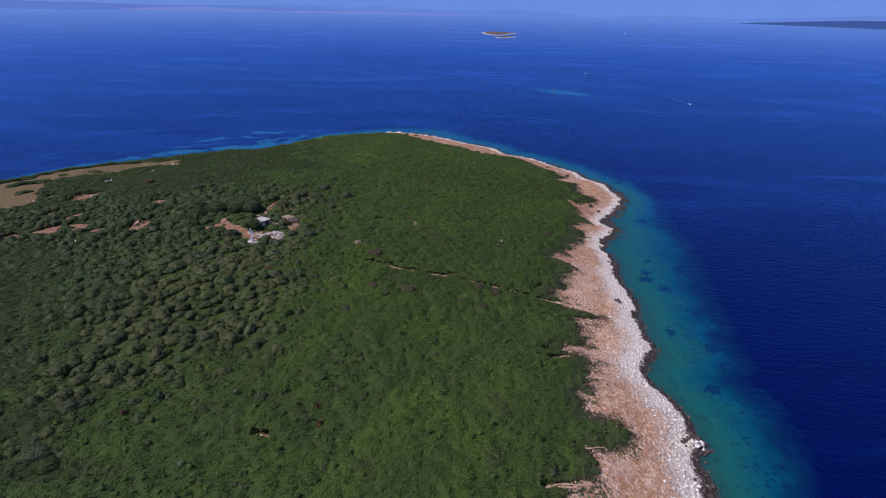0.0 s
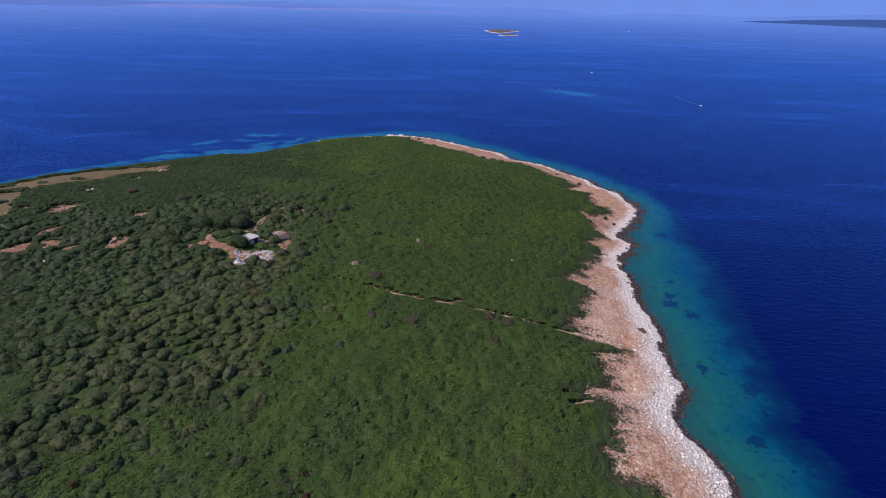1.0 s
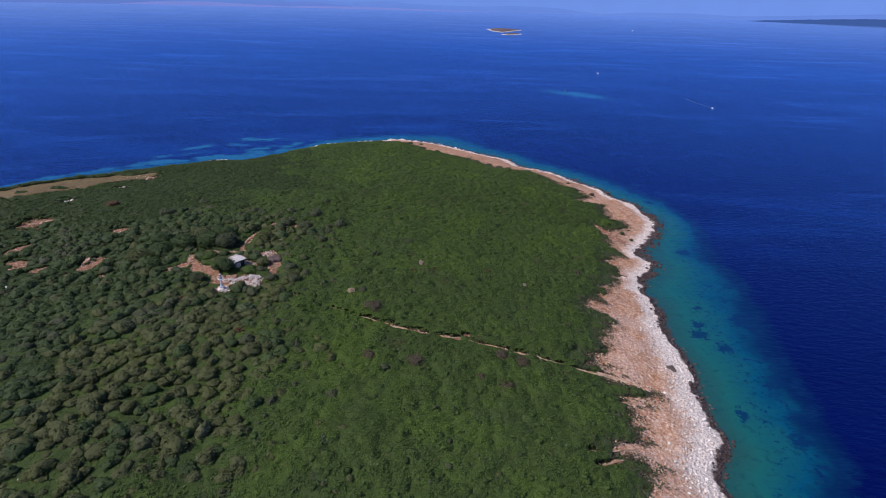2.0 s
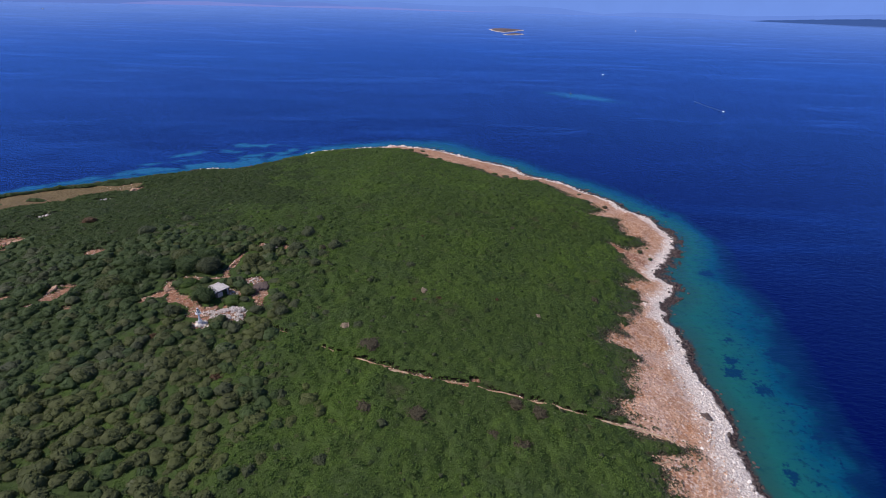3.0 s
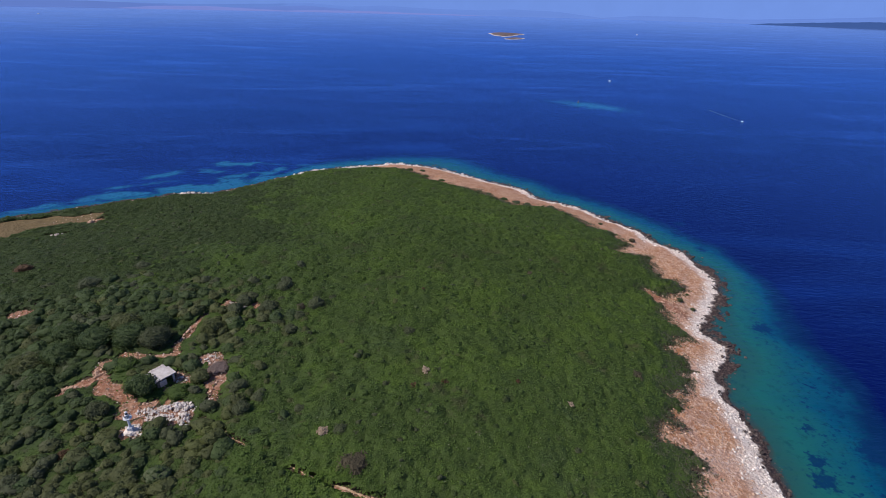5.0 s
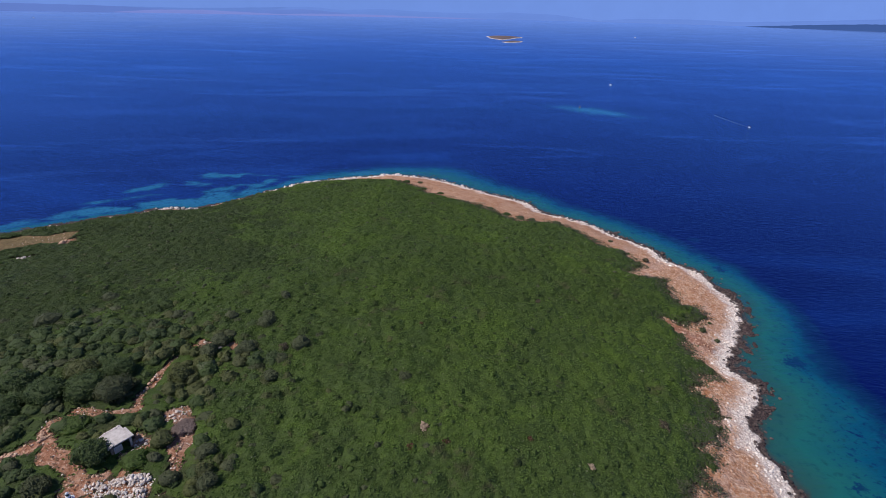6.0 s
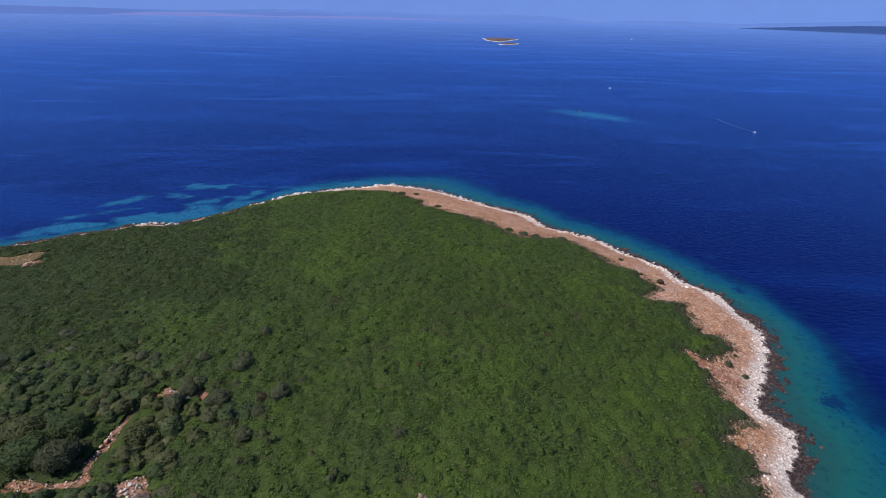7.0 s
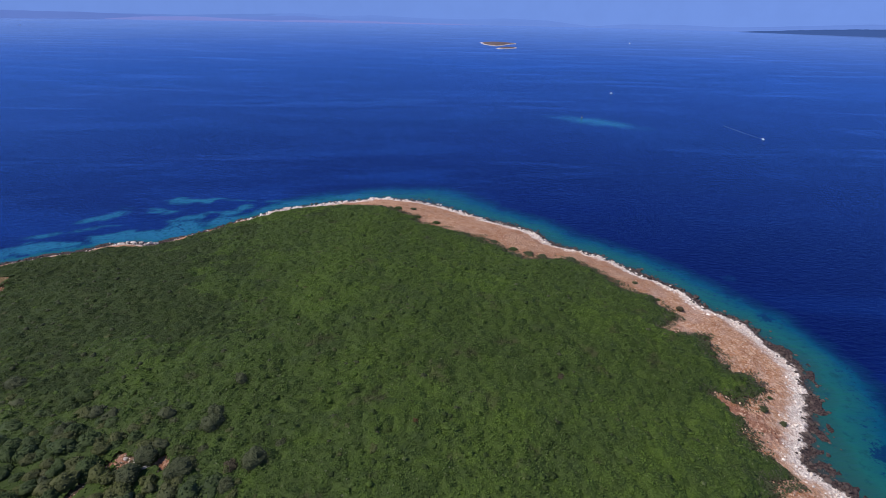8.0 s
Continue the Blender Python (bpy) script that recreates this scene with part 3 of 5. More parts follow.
# a dark weed bed far out
bed = np.sqrt(((gx + 242) / 16) ** 2 + ((gy - 641 - (gx + 242) * 1.2) / 26) ** 2) + (wobble(gx, gy, 11) - 0.5) * 1.4
weed = np.maximum(weed, np.clip(1.1 - bed, 0, 0.7))
chop = 0.10 + 0.90 * np.exp(-np.hypot(gx, gy - 100) / 900)
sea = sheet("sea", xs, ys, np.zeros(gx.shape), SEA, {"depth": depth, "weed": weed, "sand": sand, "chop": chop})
tagged(sea, "deep blue open sea with turquoise shallows along the shore", "sea", kind="structure")

# ---- far land ----


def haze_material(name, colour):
    """Far-off land and air, with the haze's blue air-light put into a glowing colour."""
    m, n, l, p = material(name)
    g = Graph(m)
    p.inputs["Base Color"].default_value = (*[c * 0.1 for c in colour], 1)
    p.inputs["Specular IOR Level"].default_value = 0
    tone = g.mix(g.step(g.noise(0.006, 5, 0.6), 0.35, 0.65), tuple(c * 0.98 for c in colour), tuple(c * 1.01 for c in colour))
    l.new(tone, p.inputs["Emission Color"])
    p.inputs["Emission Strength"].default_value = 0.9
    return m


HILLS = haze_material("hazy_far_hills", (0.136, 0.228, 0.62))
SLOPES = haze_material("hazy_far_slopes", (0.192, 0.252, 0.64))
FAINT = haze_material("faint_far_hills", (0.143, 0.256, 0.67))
WOODS = haze_material("hazy_far_woods", (0.050, 0.105, 0.31))
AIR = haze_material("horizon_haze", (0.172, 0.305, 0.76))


def between(knots):
    """A smooth height over angle, from a few knots."""
    a, h = np.array(knots, float).T
    def crest(angle):
        rough = 2.2 * (wobble(np.array([angle * 9.0]), np.array([0.0]), 3.0)[0] - 0.5) + 1.2 * (wobble(np.array([angle * 9.0]), np.array([7.0]), 1.0)[0] - 0.5)
        return max(float(np.interp(angle, a, h)) + rough * min(1, float(np.interp(angle, a, h)) / 12), -1.0)
    return crest


def ridge(name, radius, a0, a1, crest, mat, label, depth=60.0, steps=160):
    """A low range of hills along an arc; angles in degrees from ahead, to the right."""
    co, faces = [], []
    for k in range(steps + 1):
        angle = a0 + (a1 - a0) * k / steps
        a, h, r0 = radians(angle), crest(angle), radius(angle) if callable(radius) else radius
        for r, z in ((r0, -2.0), (r0 + depth * 0.35, h * 0.55), (r0 + depth * 0.7, h), (r0 + depth, -2.0)):
            co.append((r * math.sin(a), r * math.cos(a), z))
    for k in range(steps):
        for i in range(3):
            q = k * 4 + i
            faces.append((q, q + 4, q + 5, q + 1))
    ob = new(name, mesh_from(name, np.array(co), np.array(faces), mat, smooth=True))
    return tagged(ob, label, "far hills", kind="structure")


# added glowing ring stands in for horizon sky and haze, mirrored in the sea
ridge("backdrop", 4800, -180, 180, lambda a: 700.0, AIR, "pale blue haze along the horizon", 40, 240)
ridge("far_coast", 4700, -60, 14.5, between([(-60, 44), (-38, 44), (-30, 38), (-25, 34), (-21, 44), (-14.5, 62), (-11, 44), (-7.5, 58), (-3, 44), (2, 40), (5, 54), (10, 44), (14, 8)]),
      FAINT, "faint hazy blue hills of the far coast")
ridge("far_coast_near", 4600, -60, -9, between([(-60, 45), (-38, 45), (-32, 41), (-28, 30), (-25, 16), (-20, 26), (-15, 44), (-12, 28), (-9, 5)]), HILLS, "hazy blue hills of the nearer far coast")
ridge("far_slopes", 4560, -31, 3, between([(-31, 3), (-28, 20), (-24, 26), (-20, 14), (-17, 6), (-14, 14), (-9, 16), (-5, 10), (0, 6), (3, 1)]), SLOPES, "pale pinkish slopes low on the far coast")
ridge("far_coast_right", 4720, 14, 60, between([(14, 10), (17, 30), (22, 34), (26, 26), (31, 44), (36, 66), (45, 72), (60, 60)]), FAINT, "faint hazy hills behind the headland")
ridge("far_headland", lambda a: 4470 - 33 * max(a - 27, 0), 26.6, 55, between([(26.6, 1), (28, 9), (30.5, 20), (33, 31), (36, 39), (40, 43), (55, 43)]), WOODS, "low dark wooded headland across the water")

# ---- vegetation ----


def tufts(rng, places, normals, size, loose=0.7):
    """Small leaf clusters, each a bent pair of triangles, at places on the crown."""
    n = len(places)
    nrm = normals * 0.75 + np.array([0, 0, 0.45]) + rng.normal(0, loose, (n, 3))
    nrm /= np.linalg.norm(nrm, axis=1)[:, None] + 1e-9
    u = np.cross(nrm, rng.normal(0, 1, (n, 3)))
    u /= np.linalg.norm(u, axis=1)[:, None] + 1e-9
    v = np.cross(nrm, u)
    s = size * (0.6 + 0.8 * rng.rand(n, 1))
    a, b = places - u * s * 0.5, places + u * s * 0.5
    c, d = places + v * s * 0.42 - nrm * s * 0.18, places - v * s * 0.42 - nrm * s * 0.18
    co = np.stack([a, c, b, d], 1).reshape(-1, 3)
    k = np.arange(n)[:, None] * 4
    tri = np.concatenate([k + np.array([[0, 3, 1]]), k + np.array([[3, 2, 1]])])
    return co, tri


def join(*pieces):
    co, tri, at = [], [], 0
    for c, t in pieces:
        co.append(c)
        tri.append(t + at)
        at += len(c)
    return np.concatenate(co), np.concatenate(tri)


def crown_points(rng, radius, tall, lobes, per):
    """Places and outward directions on a crown of several rounded lobes."""
    pts, nrm, centres = [], [], []
    for k in range(lobes):
        a = k * 2.4 + rng.rand()
        r = radius * (0.62 * math.sqrt((k + 0.3) / lobes))
        c = np.array([r * math.cos(a), r * math.sin(a), tall * (0.62 - 0.34 * (r / radius) + 0.12 * rng.rand())])
        centres.append((c, radius * (0.32 + 0.16 * rng.rand())))
    for c, lr in centres:
        d = rng.normal(0, 1, (per, 3))
        d[:, 2] = np.abs(d[:, 2]) * 1.0 - 0.35
        d /= np.linalg.norm(d, axis=1)[:, None]
        p = c + d * np.array([lr, lr, lr * 0.8 * tall / radius]) * (0.86 + 0.24 * rng.rand(per, 1))
        pts.append(p)
        nrm.append(d)
    p, d = np.concatenate(pts), np.concatenate(nrm)
    ok = p[:, 2] > 0.03 * tall
    return p[ok], d[ok], centres


def reach(d, centres, floor):
    """How far a crown made of round lobes goes in each direction from its foot, and the lobe that does."""
    best, which = np.full(len(d), floor), np.zeros(len(d), int)
    q = (d * d).sum(1)
    for k, (c, lr) in enumerate(centres):
        h = d @ c / q
        m = h * h - (c @ c - lr * lr) / q
        r = np.where(m > 0, h + np.sqrt(np.maximum(m, 0)), 0)
        which = np.where(r > best, k, which)
        best = np.maximum(best, r)
    return best, which


def lobed_crown(rng, radius, tall, lobes, count, tuft, rings=5, around=12):
    """A shrub's crown: a dense lobed body, with leaf clusters standing out all over it."""
    centres = crown_points(rng, radius, tall, lobes, 1)[2]
    shape = np.array([1, 1, tall / radius])
    d = [(0, 0, 1)]
    for r in range(1, rings + 1):
        a = r / rings * math.pi * 0.55
        for k in range(around):
            b = (k + 0.5 * (r % 2)) / around * 2 * math.pi
            d.append((math.sin(a) * math.cos(b), math.sin(a) * math.sin(b), math.cos(a)))
    d = np.array(d) * shape
    far, _ = reach(d, centres, 0.5 * radius)
    co = d * np.minimum(far, 1.15 * radius)[:, None] * (0.86 + 0.09 * rng.rand(len(d), 1))
    co[:, 2] = np.maximum(co[:, 2], -0.1)
    tri = [(0, 1 + k, 1 + (k + 1) % around) for k in range(around)]
    for r in range(1, rings):
        for k in range(around):
            a, b = 1 + (r - 1) * around + k, 1 + (r - 1) * around + (k + 1) % around
            tri += [(a, a + around, b + around), (a, b + around, b)]
    u = rng.normal(0, 1, (count, 3))
    u[:, 2] = np.abs(u[:, 2]) * 1.1 - 0.12
    u /= np.linalg.norm(u, axis=1)[:, None]
    u = u * shape
    far, which = reach(u, centres, 0.5 * radius)
    p = u * np.minimum(far, 1.2 * radius)[:, None] * (0.88 + 0.16 * rng.rand(count, 1))
    out = p - np.array([c for c, _ in centres])[which]
    out /= np.linalg.norm(out, axis=1)[:, None] + 1e-9
    ok = p[:, 2] > 0.02
    return join((co, np.array(tri)), tufts(rng, p[ok], out[ok], tuft, 0.45)), centres


def round_shrub(seed, lobes, count, leaf=0.19, around=12, rings=6):
    """A dense rounded shrub: a few broad lobes, closely covered in small leaf clusters."""
    rng = np.random.RandomState(seed)
    centres = [(np.array([0.08 * rng.randn(), 0.08 * rng.randn(), 0.30]), 0.66)]
    for k in range(lobes):
        a, r = k * 2 * math.pi / lobes + 0.9 * rng.rand(), 0.42 + 0.30 * rng.rand()
        centres.append((np.array([r * math.cos(a), r * math.sin(a), 0.10 + 0.30 * rng.rand()]), 0.34 + 0.18 * rng.rand()))
    d = [(0, 0, 1)] + [(math.sin(a) * math.cos(b), math.sin(a) * math.sin(b), math.cos(a)) for a, b in
                       ((r / rings * math.pi * 0.53, (k + 0.5 * (r % 2)) / around * 2 * math.pi) for r in range(1, rings + 1) for k in range(around))]
    d = np.array(d)
    co = d * reach(d, centres, 0.5)[0][:, None] * (0.80 + 0.18 * rng.rand(len(d), 1))
    tri = [(0, 1 + k, 1 + (k + 1) % around) for k in range(around)]
    for r in range(1, rings):
        for k in range(around):
            a, b = 1 + (r - 1) * around + k, 1 + (r - 1) * around + (k + 1) % around
            tri += [(a, a + around, b + around), (a, b + around, b)]
    u = rng.normal(0, 1, (count, 3))
    u[:, 2] = np.abs(u[:, 2]) * 1.1 - 0.1
    u /= np.linalg.norm(u, axis=1)[:, None]
    far, which = reach(u, centres, 0.5)
    p = u * far[:, None] * (0.86 + 0.22 * rng.rand(count, 1))
    out = p - np.array([c for c, _ in centres])[which]
    out /= np.linalg.norm(out, axis=1)[:, None] + 1e-9
    ok = p[:, 2] > 0.02
    return join((co, np.array(tri)), tufts(rng, p[ok], out[ok] * 1.2 - np.array([0, 0, 0.3]), leaf, 0.42))


def scatter(name, templates, px, py, size, tall, mat, label, seed, lift=0.0, z=None, lean=0.0, smooth=False):
    """Joins many turned and scaled copies of the templates into one mesh of kind stuff."""
    rng = np.random.RandomState(seed)
    which = rng.randint(0, len(templates), len(px))
    z = lookup(L_H, px, py) if z is None else z
    cos, tris, at = [], [], 0
    for k, (co, tri) in enumerate(templates):
        s = which == k
        n = int(s.sum())
        if not n:
            continue
        turn = rng.rand(n) * 2 * math.pi
        c, sn = np.cos(turn), np.sin(turn)
        a, b = size[s], size[s] * (0.7 + 0.5 * rng.rand(n))
        x0, y0 = co[None, :, 0] * a[:, None], co[None, :, 1] * b[:, None]
        x = x0 * c[:, None] - y0 * sn[:, None] + px[s][:, None]
        y = x0 * sn[:, None] + y0 * c[:, None] + py[s][:, None]
        zz = co[None, :, 2] * tall[s][:, None] + z[s][:, None] + lift
        if lean:
            zz = zz + x0 * rng.normal(0, lean, (n, 1))
        v = np.stack([x, y, zz], 2).reshape(-1, 3)
        cos.append(v)
        tris.append((tri[None] + (np.arange(n) * len(co))[:, None, None] + at).reshape(-1, 3))
        at += len(v)
    ob = new(name, mesh_from(name, np.concatenate(cos), np.concatenate(tris), mat, smooth))
    return tagged(ob, label, kind="stuff", category=name.replace("_", " "))


def jittered(x0, x1, y0, y1, step, seed):
    rng = np.random.RandomState(seed)
    gx, gy = np.meshgrid(np.arange(x0, x1, step), np.arange(y0, y1, step))
    px = gx.ravel() + (rng.rand(gx.size) - 0.5) * step * 1.1
    py = gy.ravel() + (rng.rand(gx.size) - 0.5) * step * 1.1
    return px, py, rng


ROUND_ZONE = np.array([(-42, 150), (-36, 128), (-32, 106), (-27, 86), (-31, 75), (-36, 67), (-40, 63), (-48, 57), (-53, 53), (-57, 59), (-62, 70), (-68, 82), (-80, 92), (-105, 110), (-130, 120), (-112, 140), (-75, 150), (-45, 158)], float)


def in_round_zone(px, py):
    d = distance(px, py, ROUND_ZONE)
    return np.where(inside(px, py, ROUND_ZONE), d, -d) + (wobble(px, py, 8) - 0.5) * 11


NEAR_LEFT = -60.0  # west end of the well-seen ground at its near edge


def well_seen(px, py):
    """Ground that is passed near enough for single shrubs to stand out."""
    return (py > 38) & (px > NEAR_LEFT - 0.88 * np.maximum(py - 42, 0))


def heaps(px, py, size, seed):
    """Rounded heaps of uneven size with creases between them, 0 to 1."""
    table = np.random.RandomState(seed).rand(4, 128, 128)
    i, j = np.floor(px / size).astype(int), np.floor(py / size).astype(int)
    best = np.zeros(px.shape)
    for di in (-1, 0, 1):
        for dj in (-1, 0, 1):
            a, b = (i + di) % 128, (j + dj) % 128
            cx, cy = (i + di + table[0, a, b]) * size, (j + dj + table[1, a, b]) * size
            r2 = ((px - cx) ** 2 + (py - cy) ** 2) / (size * (0.5 + 0.55 * table[2, a, b])) ** 2
            np.maximum(best, (0.55 + 0.45 * table[3, a, b]) * (1 - r2), out=best)
    return best


def canopy(px, py):
    """Height of the low scrub over the ground."""
    h = 0.15 + 0.18 * heaps(px, py, 0.9, 3) + 0.45 * heaps(px, py, 2.0, 4) + 0.3 * wobble(px, py, 6) + 0.4 * heaps(px, py, 4.6, 6) + 0.22 * heaps(px, py, 1.45, 8)
    room = (0.2 + 0.8 * np.clip(lookup(L_SCRUB, px, py) / 4.0, 0, 1)) * np.clip(lookup(L_SCRUB, px, py) / 0.5, 0, 1) * np.clip(1.25 - 1.6 * lookup(L_BARE, px, py), 0, 1)
    room = room * (0.6 + 0.4 * np.clip(lookup(L_TRAIL, px, py) / 2.0, 0, 1)) * np.clip(1.15 - 1.5 * lookup(L_CLEAR, px, py), 0.4, 1)
    room = room * (1 - 0.5 * np.clip(in_round_zone(px, py) / 5, 0, 1))
    return h * room - 0.12 * (1 - room) * np.clip(4 * lookup(L_BARE, px, py), 0, 1)


def canopy_sheet(step, x0, x1, y0, y1, where):
    """The dense body of the scrub: a lumpy sheet over the scrub's whole ground."""
    xs, ys = np.arange(x0, x1, step), np.arange(y0, y1, step)
    gx, gy = np.meshgrid(xs, ys)
    ok = (lookup(L_SCRUB, gx, gy) > -0.3) & where(gx, gy) & (lookup(L_BARE, gx, gy) < 0.7)
    z = lookup(L_H, gx, gy) + canopy(gx, gy) * 0.92
    nx = len(xs)
    i, j = np.meshgrid(np.arange(nx - 1), np.arange(len(ys) - 1))
    a = (j * nx + i).ravel()
    quads = np.stack([a, a + 1, a + nx + 1, a + nx], 1)
    quads = quads[ok.ravel()[quads].all(1)]
    used, back = np.unique(quads, return_inverse=True)
    co = np.stack([gx.ravel(), gy.ravel(), z.ravel()], 1)[used]
    return co, back.reshape(-1, 4)


def canopy_tufts(y0, y1, per_metre, size, seed, x0=-182, x1=62, where=well_seen):
    """Leaf clusters on the canopy, turned with its slope."""
    rng = np.random.RandomState(seed)
    n = int((x1 - x0) * (y1 - y0) * per_metre)
    px, py = x0 + (x1 - x0) * rng.rand(n), y0 + (y1 - y0) * rng.rand(n)
    ok = (lookup(L_SCRUB, px, py) > 0.0) & where(px, py) & (lookup(L_BARE, px, py) < 0.55 + (wobble(px, py, 0.7) - 0.5) * 0.8)
    ok &= (in_round_zone(px, py) < 3) | (rng.rand(n) < 0.55)
    px, py = px[ok], py[ok]
    h, e = canopy(px, py), 0.15
    nrm = np.stack([-(canopy(px + e, py) - h) / e, -(canopy(px, py + e) - h) / e, np.ones(len(px))], 1)
    nrm /= np.linalg.norm(nrm, axis=1)[:, None]
    z = lookup(L_H, px, py) + h + (rng.rand(len(px)) - 0.35) * size * 0.26
    co, tri = tufts(rng, np.stack([px, py, z], 1), nrm, size, 0.23)
    return co, tri, px, py


fringe = lambda px, py, w: (lookup(L_SCRUB, px, py) < w) & (px > -30)
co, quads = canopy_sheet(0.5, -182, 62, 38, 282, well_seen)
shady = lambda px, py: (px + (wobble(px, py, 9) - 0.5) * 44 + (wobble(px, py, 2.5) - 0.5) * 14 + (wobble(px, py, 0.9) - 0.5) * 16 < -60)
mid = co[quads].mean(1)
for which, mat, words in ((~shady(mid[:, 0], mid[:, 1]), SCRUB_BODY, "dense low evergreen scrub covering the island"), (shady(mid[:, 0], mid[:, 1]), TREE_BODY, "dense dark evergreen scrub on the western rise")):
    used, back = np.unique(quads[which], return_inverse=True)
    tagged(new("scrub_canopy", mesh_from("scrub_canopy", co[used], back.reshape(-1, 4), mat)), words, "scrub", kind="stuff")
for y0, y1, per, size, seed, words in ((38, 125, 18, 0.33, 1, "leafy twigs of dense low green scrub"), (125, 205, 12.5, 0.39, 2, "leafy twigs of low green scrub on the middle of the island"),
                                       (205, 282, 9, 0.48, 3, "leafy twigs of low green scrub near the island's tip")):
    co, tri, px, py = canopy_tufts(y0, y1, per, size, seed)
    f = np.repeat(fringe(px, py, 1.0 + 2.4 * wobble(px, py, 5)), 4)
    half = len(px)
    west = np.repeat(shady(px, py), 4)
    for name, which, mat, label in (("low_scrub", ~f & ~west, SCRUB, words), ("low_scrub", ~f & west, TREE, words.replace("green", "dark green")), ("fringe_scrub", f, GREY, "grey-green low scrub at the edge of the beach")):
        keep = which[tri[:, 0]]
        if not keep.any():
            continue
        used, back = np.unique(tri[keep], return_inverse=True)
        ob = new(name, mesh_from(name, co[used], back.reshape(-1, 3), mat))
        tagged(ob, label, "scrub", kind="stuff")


# the rest of the island, coarser
elsewhere = lambda px, py: ~well_seen(px - 1, py - 1)
co, quads = canopy_sheet(1.1, -232, 64, -130, 282, lambda px, py: ~well_seen(px - 2, py - 2))
tagged(new("scrub_canopy", mesh_from("scrub_canopy", co, quads, SCRUB_BODY)), "dense low evergreen scrub on the rest of the island", "scrub", kind="stuff")
co, tri, px, py = canopy_tufts(-130, 282, 1.0, 0.9, 9, -232, 64, elsewhere)
tagged(new("low_scrub", mesh_from("low_scrub", co, tri, SCRUB)), "leafy twigs of low green scrub on the rest of the island", "scrub", kind="stuff")

# larger rounded shrubs on the western rise
ROUND = [round_shrub(40 + k, 6 + k % 4, 120, 0.18) for k in range(8)]
SMALL = [round_shrub(50 + k, 4, 46, 0.34, 10, 4) for k in range(6)]
TINY = [round_shrub(70 + k, 3, 16, 0.46, 7, 3) for k in range(6)]
px, py, rng = jittered(-150, 0, 38, 160, 1.58, 21)
open_near = np.max([lookup(L_BARE, px + dx, py + dy) for dx, dy in ((0, 0), (1.1, 0), (-1.1, 0), (0, 1.2), (0, -1.1))], axis=0)
open_near = np.where(px < -70, np.maximum(open_near, np.maximum(lookup(L_BARE, px, py + 1.9), lookup(L_BARE, px, py + 3.1))), open_near)
zone = in_round_zone(px, py)
ok = (open_near < 0.4) & well_seen(px, py) & (rng.rand(len(px)) < np.clip(0.93 + np.minimum(zone, 0) * np.where(px > -45, 0.09, 0.035), 0.0, 0.93)) & (lookup(L_SCRUB, px, py) > 3)
px, py = px[ok], py[ok]
s = (0.70 + 1.08 * rng.rand(len(px)) ** 1.4) * (1 + 0.03 * np.clip(zone[ok], -9, 0))
core = np.exp(-((px + 46) ** 2 + (py - 84) ** 2) / 900)
pick = rng.rand(len(px)) + (wobble(px, py, 7) - 0.5) * 0.9 + 0.25 - 0.5 * core
pick = np.minimum(pick + np.clip((-52 - px) / 22, 0, 0.6), np.maximum(pick, 1.0))
for low, high, mat, words, seed in ((-9, 0.72, OLIVE, "rounded olive-green evergreen shrubs on the rise", 6), (0.72, 1.05, EVERGREEN, "rounded dark green evergreen shrubs on the rise", 7),
                                    (1.05, 9, GREY, "rounded grey-green shrubs on the rise", 8)):
    m = (pick >= low) & (pick < high)
    scatter("round_shrubs", ROUND, px[m], py[m], s[m], s[m] * (0.62 + 0.42 * rng.rand(m.sum())), mat, words, seed, lift=0.2, smooth=True)

# scattered taller shrubs further on
px, py, rng = jittered(-150, 44, 40, 262, 2.1, 22)
near = np.clip(1.0 - (py - 150) / 80, 0.25, 1) * np.clip(0.46 - (px + 14) / 50, 0.12, 0.95) * np.clip(wobble(px, py, 12) * 2.2 - 0.4, 0.12, 1)
ok = (lookup(L_SCRUB, px, py) > 2) & (lookup(L_BARE, px, py) < 0.2) & (in_round_zone(px, py) < 0) & (rng.rand(len(px)) < near)
px, py = px[ok], py[ok]
s = 0.45 + 0.6 * rng.rand(len(px)) ** 1.5
pick = rng.rand(len(px))
for low, high, mat, words, seed in ((0, 0.3, GREY, "scattered grey-green shrubs in the low scrub", 9), (0.3, 0.6, OLIVE, "scattered olive-green shrubs in the low scrub", 10),
                                    (0.6, 1, TREE, "scattered dark green shrubs in the low scrub", 11)):
    m = (pick >= low) & (pick < high)
    scatter("round_shrubs", SMALL, px[m], py[m], s[m], s[m] * 0.95, mat, words, seed, lift=0.25, smooth=True)

# low single plants that stand out of the scrub all over the island
px, py, rng = jittered(-170, 56, 40, 276, 1.75, 27)
ok = (lookup(L_SCRUB, px, py) > 1.2) & (lookup(L_BARE, px, py) < 0.15) & (in_round_zone(px, py) < 3) & well_seen(px, py) & (rng.rand(len(px)) < (0.2 + 0.75 * wobble(px, py, 9) ** 2) * np.clip(1.3 - (py - 150) / 90, 0.15, 1))
px, py = px[ok], py[ok]
s = 0.3 + 0.4 * rng.rand(len(px)) ** 1.6
top = lookup(L_H, px, py) + np.maximum(canopy(px, py) - 0.12, 0)
pick = rng.rand(len(px)) + np.clip((-54 - px) / 40, 0, 0.4) + (wobble(px, py, 11) - 0.5) * 0.6
